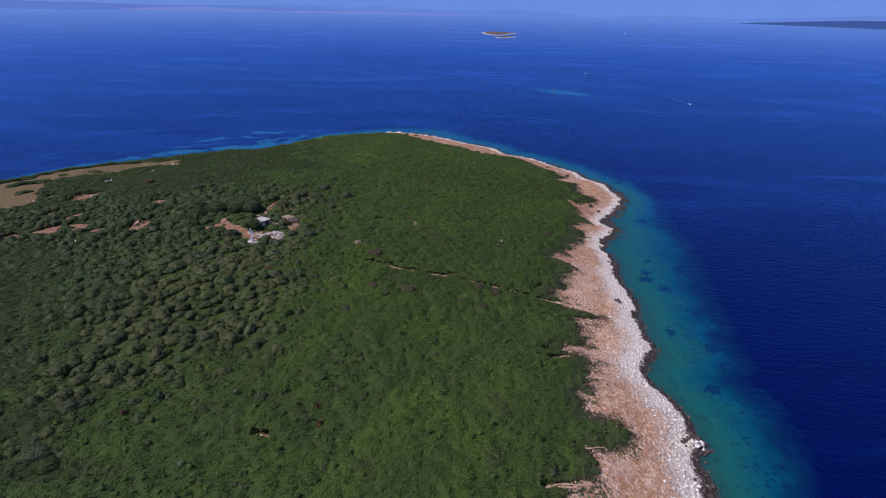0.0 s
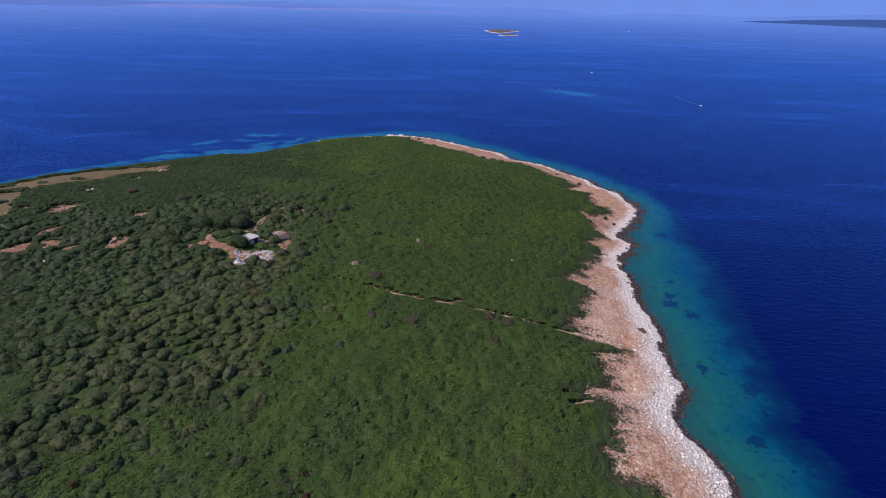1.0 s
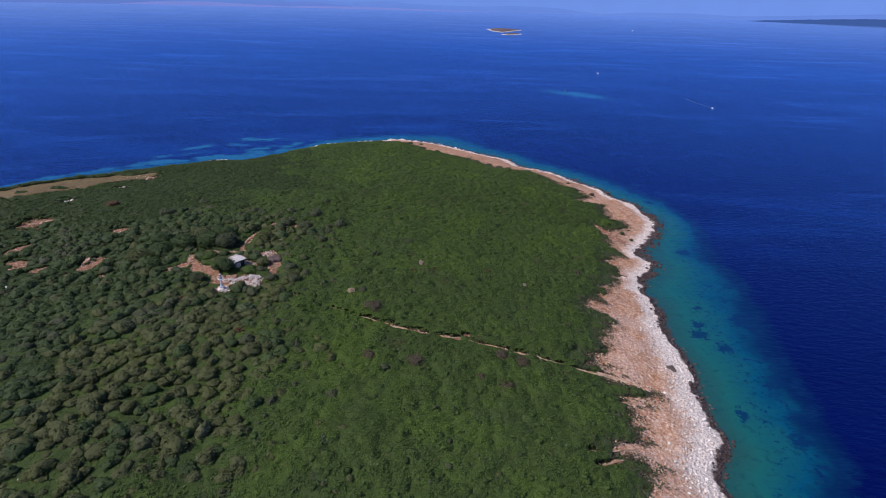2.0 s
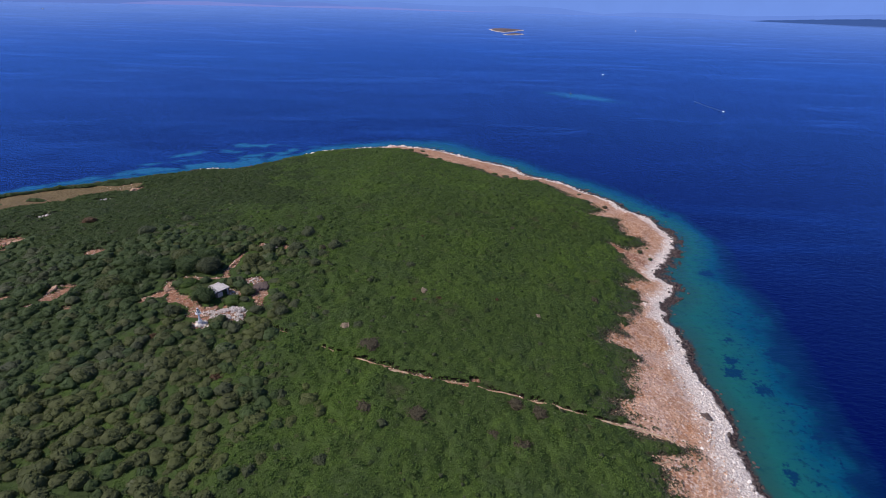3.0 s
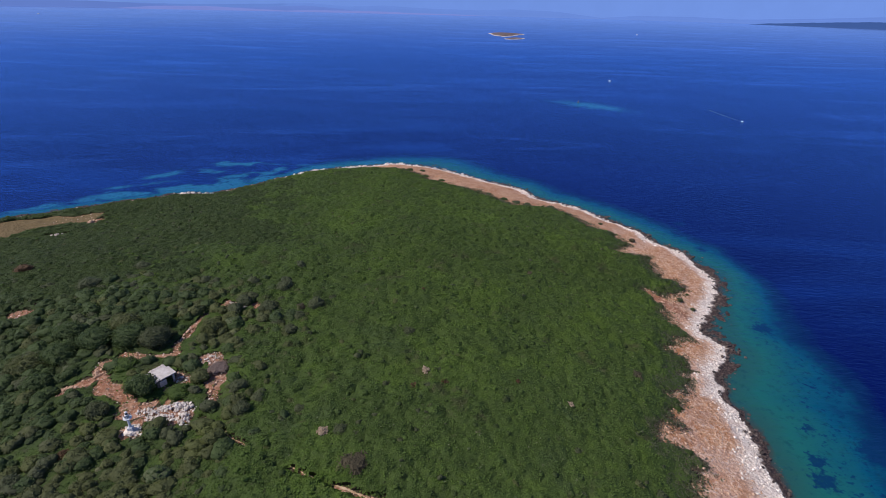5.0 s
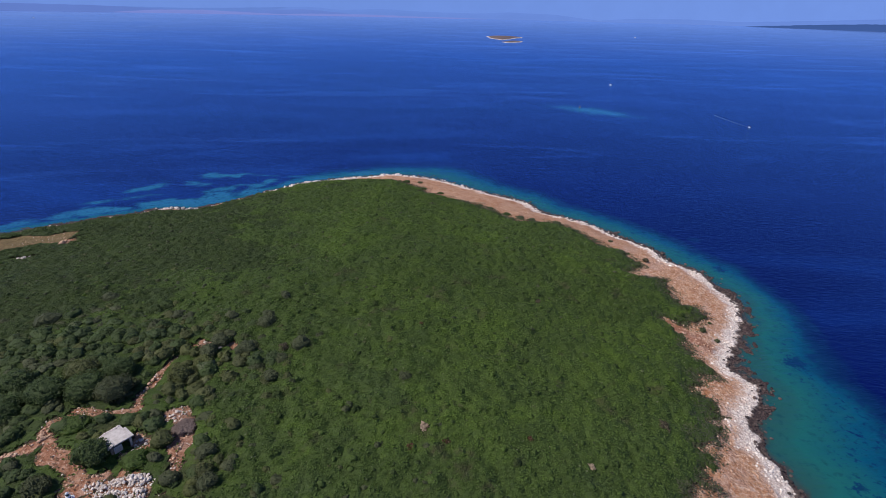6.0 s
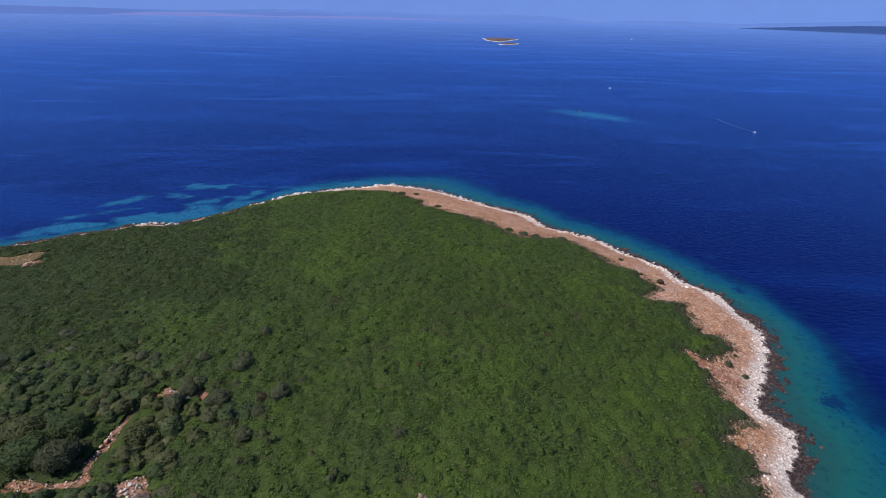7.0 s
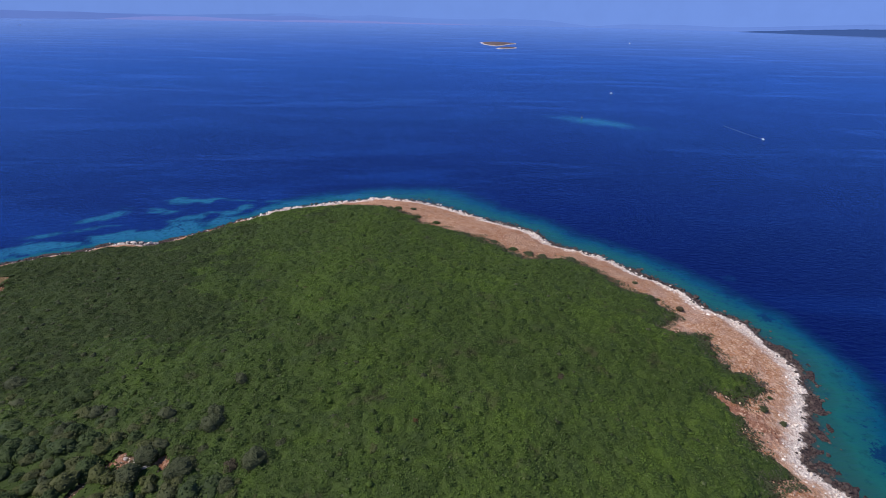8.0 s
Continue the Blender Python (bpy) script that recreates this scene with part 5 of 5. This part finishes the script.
def hut(x, y, z, turn):
    """A small stone shelter under a flat concrete roof with a sloping strip along its back."""
    ob = thing("stone_hut", x, y, z, turn, "small stone hut with a pale flat concrete roof", "hut")
    bm = bmesh.new()
    box(bm, -1.141, 1.141, -1.872, 1.685, 1.98, 2.14, 0.03)
    roof = part("roof", bm, CONCRETE, ob, "pale weathered concrete roof slab")
    bm = bmesh.new()
    box(bm, 1.143, 1.462, -1.872, 0.6388, 1.97, 2.13, 0.03)
    part("roof_overhang", bm, CONCRETE, ob)
    bm = bmesh.new()
    box(bm, -0.4107, 0.4107, -1.732, 1.591, -0.05, 0.07, 0.02)
    strip = part("roof_strip", bm, CONCRETE, ob, "sloping concrete strip along the roof's edge")
    strip.matrix_basis = pose(-1.53, 0.0, 1.93, 0, -19, 0)
    bm = bmesh.new()
    box(bm, -1.275, 0.8213, 1.228, 1.568, -0.6, 1.975, 0.03)
    part("back_wall", bm, MORTAR, ob)
    bm = bmesh.new()
    box(bm, -1.626, -1.299, -1.638, 1.556, -0.6, 1.70, 0.03)
    part("side_wall", bm, MORTAR, ob)
    bm = bmesh.new()
    box(bm, 0.8213, 1.059, -0.4563, 1.556, -0.6, 1.975, 0.03)
    right = part("end_wall", bm, MORTAR, ob)
    bm = bmesh.new()
    box(bm, -1.275, -0.1825, -1.685, -1.369, -0.6, 1.70, 0.03)
    front = part("front_wall", bm, MORTAR, ob)
    bm = bmesh.new()
    box(bm, 0.8213, 1.095, -1.802, -1.509, -0.6, 1.975, 0.03)
    part("pillar", bm, CONCRETE, ob, "pale concrete corner pillar")
    bm = bmesh.new()
    box(bm, -1.264, 0.8026, -1.322, 1.182, -0.6, 0.22, 0.02)
    part("floor_slab", bm, MORTAR, ob)
    bm = bmesh.new()
    box(bm, -0.1825, 0.8213, -1.732, -1.474, 1.78, 1.975, 0.02)
    part("lintel", bm, BARK, ob, "dark wooden lintel over the doorway")
    wall_stones(right, 1.07, 1.07, 1.54, -0.45, -0.2, 1.95, 5)
    wall_stones(front, -0.19, -1.27, -1.70, -1.70, -0.2, 1.68, 6)
    # flat stones that weigh the roof down
    rng = random.Random(4)
    for k in range(5):
        bm = bmesh.new()
        bmesh.ops.create_icosphere(bm, subdivisions=1, radius=rng.uniform(0.1, 0.2))
        rough(bm, 0.04, k)
        bmesh.ops.scale(bm, vec=(1.2, 1, 0.55), verts=bm.verts)
        s = part("roof_stone", bm, RUBBLE_STONE, ob)
        s.matrix_basis = pose(-0.95 + 0.45 * k, 1.5 - 0.12 * rng.random(), 2.19, 0, 0, k * 40)
    ob.scale = (0.94, 0.94, 0.9)
    return ob


hut(-48.0, 125.0, ground_z(-48.0, 125.0) - 0.45, 55)


# ---- beacon ----
def beacon(x, y):
    z = ground_z(x, y)
    ob = thing("light_beacon", x, y, z, 12, "small white harbour-style light beacon on a stone plinth", "beacon")
    bm = bmesh.new()
    lathe(bm, [(1.1, -0.35), (1.05, 0.08), (0.85, 0.24), (0.5, 0.34)], 13)
    rough(bm, 0.14, 3)
    part("plinth", bm, RUBBLE_STONE, ob, "rough pale stone plinth")
    bm = bmesh.new()
    box(bm, -0.33, 0.33, -0.33, 0.33, 0.3, 0.85, 0.03)
    part("base_block", bm, PAINT, ob)
    bm = bmesh.new()
    lathe(bm, [(0.26, 0.84), (0.22, 0.95), (0.16, 1.3), (0.13, 1.9), (0.17, 2.18)], 18)
    part("column", bm, PAINT, ob)
    bm = bmesh.new()
    lathe(bm, [(0.17, 2.16), (0.5, 2.34), (0.55, 2.38), (0.55, 2.46), (0.26, 2.5)], 24)
    part("gallery", bm, PAINT, ob, "white dished gallery")
    bm = bmesh.new()
    lathe(bm, [(0.24, 2.49), (0.24, 2.95), (0.18, 3.0)], 18)
    body = part("battery_box", bm, PAINT, ob)
    bm = bmesh.new()
    lathe(bm, [(0.15, 2.99), (0.17, 3.05), (0.17, 3.3), (0.12, 3.34)], 16)
    lamp = part("lantern", bm, GLASS, ob, "dark glass lantern")
    bm = bmesh.new()
    lathe(bm, [(0.19, 3.335), (0.17, 3.42), (0.08, 3.5), (0.02, 3.52)], 16)
    part("cap", bm, PAINT, lamp)
    for k in range(4):
        bm = bmesh.new()
        box(bm, -0.16, 0.16, -0.012, 0.012, 0.0, 0.34, 0.004)
        s = part("solar_panel", bm, PANEL, ob, "dark solar panel")
        a = k * 90 + 45
        s.matrix_basis = pose(0.30 * math.cos(radians(a)), 0.30 * math.sin(radians(a)), 2.56, 20, 0, a - 90)
    for k in range(8):
        bm = bmesh.new()
        a = radians(k * 45)
        lathe(bm, [(0.012, 2.455), (0.012, 2.85)], 6, 0.51 * math.cos(a), 0.51 * math.sin(a))
        part("railing_post", bm, PAINT, ob)
    bm = bmesh.new()
    bmesh.ops.create_circle(bm, segments=24, radius=0.51)
    ring = [v.co.copy() for v in bm.verts]
    bm.clear()
    for k in range(24):
        a, b = ring[k], ring[(k + 1) % 24]
        for dz0, dz1 in ((0.0, 0.025),):
            q = [bm.verts.new((p.x * s, p.y * s, 2.84 + dz)) for p, s, dz in ((a, 1, dz0), (b, 1, dz0), (b, 1, dz1), (a, 1, dz1))]
            bm.faces.new(q)
            q = [bm.verts.new((p.x * s, p.y * s, 2.865)) for p, s in ((a, 1), (b, 1), (b, 0.96), (a, 0.96))]
            bm.faces.new(q)
    part("handrail", bm, PAINT, ob)
    return ob


beacon(-47.2, 114.9)


# ---- ruin: broken walls and fallen stones ----
def stone_heap(name, x, y, a, b, tall, count, size, mat, label, seed, turn=0.0):
    """A heap of single fallen stones, each its own piece."""
    z0 = ground_z(x, y)
    ob = thing(name, x, y, z0, 0, label, "rubble")
    rng = random.Random(seed)
    shapes = []
    for k in range(6):
        co, tri = rock(500 + seed * 7 + k, 0.65)
        shapes.append(mesh_from("stone", co, tri, WHITE_STONE if mat is RUBBLE_STONE and k % 3 == 0 else mat))
    c, s = math.cos(radians(turn)), math.sin(radians(turn))
    for k in range(count):
        r, t = math.sqrt(rng.random()), rng.random() * 2 * math.pi
        u, v = a * r * math.cos(t), b * r * math.sin(t)
        wx, wy = x + u * c - v * s, y + u * s + v * c
        st = new("stone", shapes[k % 6])
        st.parent = ob
        w = (size[0] * 0.6 + (size[1] * 1.35 - size[0] * 0.6) * rng.random() ** 2.2) * (1.2 - 0.4 * r)
        st.matrix_basis = pose(wx - x, wy - y, ground_z(wx, wy) - z0 + tall * (1 - r * r) * rng.uniform(0.2, 1.0) + w * 0.1, rng.uniform(-30, 30), rng.uniform(-30, 30), rng.uniform(0, 360)) @ Matrix.Diagonal((w, w * rng.uniform(0.7, 1.0), w, 1))
    return ob


stone_heap("stone_heap", -43.0, 119.6, 3.0, 0.8, 0.6, 230, (0.14, 0.5), RUBBLE_STONE, "collapsed pale stone wall of a ruin in the clearing", 1, 12)
stone_heap("stone_heap", -41.3, 117.6, 2.6, 0.8, 0.5, 180, (0.14, 0.46), RUBBLE_STONE, "collapsed pale stone wall of a ruin in the clearing", 2, -62)
stone_heap("stone_heap", -44.2, 117.4, 2.3, 0.9, 0.4, 150, (0.14, 0.46), WHITE_STONE, "low remains of a white stone wall in the clearing", 3, 15)
stone_heap("stone_heap", -43.2, 130.8, 1.6, 1.8, 0.2, 60, (0.12, 0.4), RUBBLE_STONE, "heap of grey rubble among dead twigs", 4)
stone_heap("stone_heap", -45.2, 124.6, 0.8, 1.8, 0.2, 40, (0.25, 0.5), RUBBLE_STONE, "loose pale stones beside the hut", 5)
stone_heap("stone_heap", -61.0, 122.3, 1.6, 0.7, 0.2, 36, (0.25, 0.6), TAN_STONE, "tan stones along the red clearing", 6)
stone_heap("stone_heap", -58.6, 126.0, 0.9, 1.6, 0.2, 40, (0.25, 0.6), TAN_STONE, "tan stones on the red clearing", 7)
stone_heap("stone_heap", -82.6, 126.7, 1.2, 2.2, 0.3, 40, (0.4, 0.9), TAN_STONE, "pale stones in a clearing of the scrub", 9)
stone_heap("stone_heap", -87.9, 121.0, 1.3, 1.8, 0.3, 36, (0.4, 0.9), TAN_STONE, "pale stones in a clearing of the scrub", 10)
stone_heap("stone_heap", -114, 192.0, 3.2, 1.0, 0.3, 30, (0.4, 0.85), RUBBLE_STONE, "pale stones in a row in the scrub", 11)
stone_heap("stone_heap", -111.0, 202.0, 2.2, 1.4, 0.4, 36, (0.4, 1.0), TAN_STONE, "reddish stones at the edge of the dry field", 12)
stone_heap("stone_heap", -45.0, 147.5, 2.4, 1.2, 0.3, 44, (0.25, 0.6), RUBBLE_STONE, "pale stones in a gap of the scrub", 13)
stone_heap("stone_heap", -24.6, 54.2, 1.1, 0.6, 0.1, 18, (0.2, 0.45), TAN_STONE, "tan stones in a gap of the scrub", 14)
stone_heap("stone_heap", -117.1, 170, 2.6, 0.8, 0.3, 26, (0.4, 0.9), WHITE_STONE, "white stones in a gap of the scrub", 15, 79)
stone_heap("stone_heap", -109, 148.0, 3.0, 0.9, 0.3, 34, (0.5, 1.0), TAN_STONE, "reddish stones in a clearing of the scrub", 16, 30)
stone_heap("stone_heap", -50.4, 138, 0.8, 3.2, 0.15, 24, (0.25, 0.6), TAN_STONE, "tan stones along a red gully", 17, 0)


stone_heap("stone_heap", -46.6, 118.2, 2.0, 0.9, 0.35, 120, (0.12, 0.42), RUBBLE_STONE, "scattered rubble of a fallen wall in the clearing", 20, -8)
stone_heap("stone_heap", -47.2, 114.7, 1.7, 1.4, 0.12, 60, (0.16, 0.5), RUBBLE_STONE, "rough pale stones round the foot of the beacon", 21)
stone_heap("rock_outcrop", 42.4, 63.0, 2.6, 2.0, 0.35, 50, (0.5, 1.1), WET_STONE, "dark wet rocks round a white outcrop in the shallows", 18)
stone_heap("rock_outcrop", 42.1, 62.9, 1.7, 1.3, 0.75, 44, (0.5, 1.0), WHITE_STONE, "white limestone outcrop jutting into the shallows", 19)


def boulder(x, y, size, mat, label, seed, tall=0.7):
    rng = random.Random(seed)
    bm = bmesh.new()
    bmesh.ops.create_icosphere(bm, subdivisions=2, radius=0.5)
    for v in bm.verts:
        n = noise.noise(v.co * 1.9 + Vector((seed * 3.1, 0, 0)))
        v.co *= 0.85 + 0.8 * n
        v.co = Vector((round(v.co.x * 5) / 5 * 0.5 + v.co.x * 0.5, round(v.co.y * 5) / 5 * 0.5 + v.co.y * 0.5, v.co.z))
    bmesh.ops.scale(bm, vec=(size, size * rng.uniform(0.6, 0.95), size * tall), verts=bm.verts)
    bm.normal_update()
    me = bpy.data.meshes.new("boulder")
    bm.to_mesh(me)
    bm.free()
    me.materials.append(mat)
    ob = new("boulder", me)
    ob.matrix_basis = pose(x, y, max(ground_z(x, y), -0.2) + size * tall * 0.2, 0, 0, rng.uniform(0, 360))
    return tagged(ob, label, "boulder", "boulders")


for k, (x, y, s) in enumerate([(2.8, 164.3, 0.7), (-33.5, 132.5, 0.8), (-44.7, 160.0, 0.9), (-14.8, 144.0, 0.6), (15.5, 143.0, 0.6), (-2.8, 118.0, 0.5), (-3.4, 130.0, 0.5), (-29.7, 120.0, 0.6), (-32.6, 117.2, 0.7),
                               (-90, 113, 1.1), (-26.4, 134, 0.5), (-35.5, 170, 0.7), (-47.3, 63.8, 0.6), (-46.2, 65.1, 0.45), (-44.9, 66.4, 0.5), (-42.2, 60.4, 0.45), (-52.5, 68.5, 0.5)]):
    boulder(x, y, s, WHITE_STONE, "white limestone boulder showing through the scrub", 30 + k, 1.3)
boulder(41.8, 106.4, 2.2, WET_STONE, "dark grey-brown rock lying on the white beach stones", 49, 0.6)
rng = random.Random(77)
for k in range(len(shore_line)):
    x, y = shore_line[k]
    if y < 50 or x < -130:
        continue
    many = 4 if y > 262 and x < 5 else 0
    if -72 < x < -36 and y > 250:
        many = 5
    if -105 < x < -94:
        many = 4
    for j in range(rng.randint(0, many) if many else 0):
        nx, ny = shore_line[k] - np.array([-35.0, 170.0])
        q = rng.uniform(0.2, 2.8) / math.hypot(nx, ny)
        boulder(x - nx * q + rng.uniform(-2.5, 2.5), y - ny * q, rng.choice((0.5, 0.6, 0.8, 1.0, 1.4)) * rng.uniform(0.8, 1.2), WHITE_STONE, "white limestone boulder on the shore", 60 + k * 4 + j)


# ---- islet, boats, sea mark ----
def islet():
    xs, ys = np.arange(60, 206, 2.5), np.arange(1220, 1660, 5.0)
    gx, gy = np.meshgrid(xs, ys)
    body = np.array([(76, 1590), (178, 1580), (164, 1545), (134, 1470), (108, 1420), (88, 1480)], float)
    spit = np.array([(96, 1330), (108, 1310), (136, 1330), (158, 1370), (144, 1378), (116, 1350)], float)
    d = np.maximum(*[np.where(inside(gx, gy, p), 1, -1) * distance(gx, gy, p) for p in (body, spit)]) + (wobble(gx, gy, 14) - 0.5) * 9
    z = np.where(d > 0, 5.0 * (1 - np.exp(-d / 16)), d * 0.3)
    m, n, l, p = material("islet_ground")
    g = Graph(m)
    e = g.math("ADD", g.attribute("inland"), g.math("MULTIPLY", g.math("SUBTRACT", g.noise(0.08, 4), 0.5), 8.0))
    col = g.mix(g.step(e, 4.5, 2.0), g.mix(g.step(g.noise(0.05, 5), 0.4, 0.6), (0.15, 0.098, 0.092), (0.105, 0.080, 0.074)), (0.56, 0.50, 0.49))
    l.new(col, p.inputs["Base Color"])
    p.inputs["Roughness"].default_value = 0.9
    ob = sheet("islet", xs, ys, z, m, {"inland": d}, keep=d > -4)
    return tagged(ob, "far low brown islet with a white rocky rim", "islet")


islet()
HULL = plain_material("white_gelcoat", (0.74, 0.75, 0.76), (0.82, 0.82, 0.82), 3, 0.3, 0)
FOAM = plain_material("wake_foam", (0.02, 0.055, 0.19), (0.06, 0.115, 0.27), 0.8, 0.5, 0)


def motor_boat(x, y, turn, length, label):
    ob = thing("motor_boat", x, y, 0, turn, label, "boat", "boats on the sea")
    w = length * 0.19
    stations = [(-0.5, 0.92, 0.34), (-0.2, 1.0, 0.34), (0.15, 0.92, 0.38), (0.36, 0.55, 0.43), (0.5, 0.04, 0.48)]
    bm = bmesh.new()
    rows = []
    for f, wide, top in stations:
        h = top * length * 0.4
        rows.append([bm.verts.new((f * length, sgn * w * wide * k, z)) for sgn, k, z in ((-1, 1, h), (-1, 0.8, 0.0), (-1, 0.05, -0.25), (1, 0.05, -0.25), (1, 0.8, 0.0), (1, 1, h))])
    for a, b in zip(rows, rows[1:]):
        for k in range(5):
            bm.faces.new((a[k], a[k + 1], b[k + 1], b[k]))
        bm.faces.new((a[5], a[0], b[0], b[5]))
    bm.faces.new(rows[0])
    part("hull", bm, HULL, ob)
    bm = bmesh.new()
    box(bm, -0.12 * length, 0.18 * length, -w * 0.6, w * 0.6, 0.13 * length, 0.27 * length, 0.06)
    cabin = part("cabin", bm, HULL, ob)
    bm = bmesh.new()
    box(bm, 0.185 * length, 0.20 * length, -w * 0.5, w * 0.5, 0.18 * length, 0.26 * length, 0.01)
    part("windscreen", bm, GLASS, cabin)
    bm = bmesh.new()
    box(bm, -0.58 * length, -0.505 * length, -0.18, 0.18, 0.0, 0.2 * length, 0.05)
    part("outboard_engine", bm, DARK, ob)
    return ob


motor_boat(183, 408, -82, 2.0, "small white motor boat leaving a wake on the sea")
motor_boat(148.5, 604, 160, 2.3, "small white motor boat resting far off on the sea")
motor_boat(528, 1735, 100, 6.5, "white motor boat far off on the sea")


def wake(x, y, turn, length, width):
    xs = np.linspace(0, length, 30)
    co, faces = [], []
    for k, u in enumerate(xs):
        bend = 0.0016 * u * u
        w = width * (0.35 + 0.65 * u / length) * (1 - 0.5 * (u / length) ** 2)
        for s in (-1, 1):
            co.append((-u, s * w + bend, 0.02 - 0.015 * (u / length)))
    for k in range(29):
        faces.append((k * 2, k * 2 + 1, k * 2 + 3, k * 2 + 2))
    ob = new("wake", mesh_from("wake", np.array(co), np.array(faces), FOAM))
    ob.matrix_basis = pose(x, y, 0.01, 0, 0, turn)
    return tagged(ob, "pale streak of disturbed water behind a boat", "wake", kind="structure")


wake(182.7, 410.2, -82, 40, 0.45)
motor_boat(-1655, 2240, 5, 8, "white motor boat far off leaving a long wake")
wake(-1660, 2240, 5, 85, 4.0)

mark = thing("sea_mark", 88.6, 467.5, 0, 0, "dark pole beacon standing on the sandbank", "sea mark")
bm = bmesh.new()
lathe(bm, [(0.7, -1.0), (0.6, 0.3), (0.2, 0.8)], 12)
part("footing", bm, WET_STONE, mark)
bm = bmesh.new()
lathe(bm, [(0.14, 0.78), (0.12, 1.4)], 10)
part("pole", bm, DARK, mark)
bm = bmesh.new()
lathe(bm, [(0.05, 1.39), (0.4, 1.46), (0.06, 1.9)], 10)
part("topmark", bm, DARK, mark)


# ---- footpath ----
EARTH = plain_material("trodden_earth", (0.34, 0.20, 0.115), (0.62, 0.47, 0.32), 0.9, 0.95, 0.4)


def footpath(line, width, seed, label):
    """A narrow trodden strip that follows the ground, with ragged sides."""
    rng = np.random.RandomState(seed)
    seg = np.linalg.norm(np.diff(line, axis=0), axis=1)
    s = np.concatenate([[0], np.cumsum(seg)])
    along = np.arange(0, s[-1], 0.35)
    cx, cy = np.interp(along, s, line[:, 0]), np.interp(along, s, line[:, 1])
    cx, cy = cx + (wobble(cx * 1.0, cy, 2.3) - 0.5) * 0.9, cy + (wobble(cx + 50, cy, 2.7) - 0.5) * 1.1
    tx, ty = np.gradient(cx), np.gradient(cy)
    n = np.hypot(tx, ty)
    co, faces = [], []
    for k in range(len(along)):
        w = width * (0.45 + 0.9 * rng.rand()) * (1 - 0.55 * min(1, max(0, (-12 - cx[k]) / 16)))
        for side in (-1, 0, 1):
            x, y = cx[k] - ty[k] / n[k] * w * side, cy[k] + tx[k] / n[k] * w * side
            co.append((x, y, ground_z(x, y) + (0.24 if side == 0 else 0.1)))
    for k in range(len(along) - 1):
        for i in range(2):
            q = k * 3 + i
            faces.append((q, q + 3, q + 4, q + 1))
    ob = new("footpath", mesh_from("footpath", np.array(co), np.array(faces), EARTH, smooth=True))
    return tagged(ob, label, "path", kind="structure")


for k, line in enumerate(TRAILS):
    footpath(line, 0.2 if k == 0 else 0.13, 90 + k, "narrow trodden earth path through the scrub")
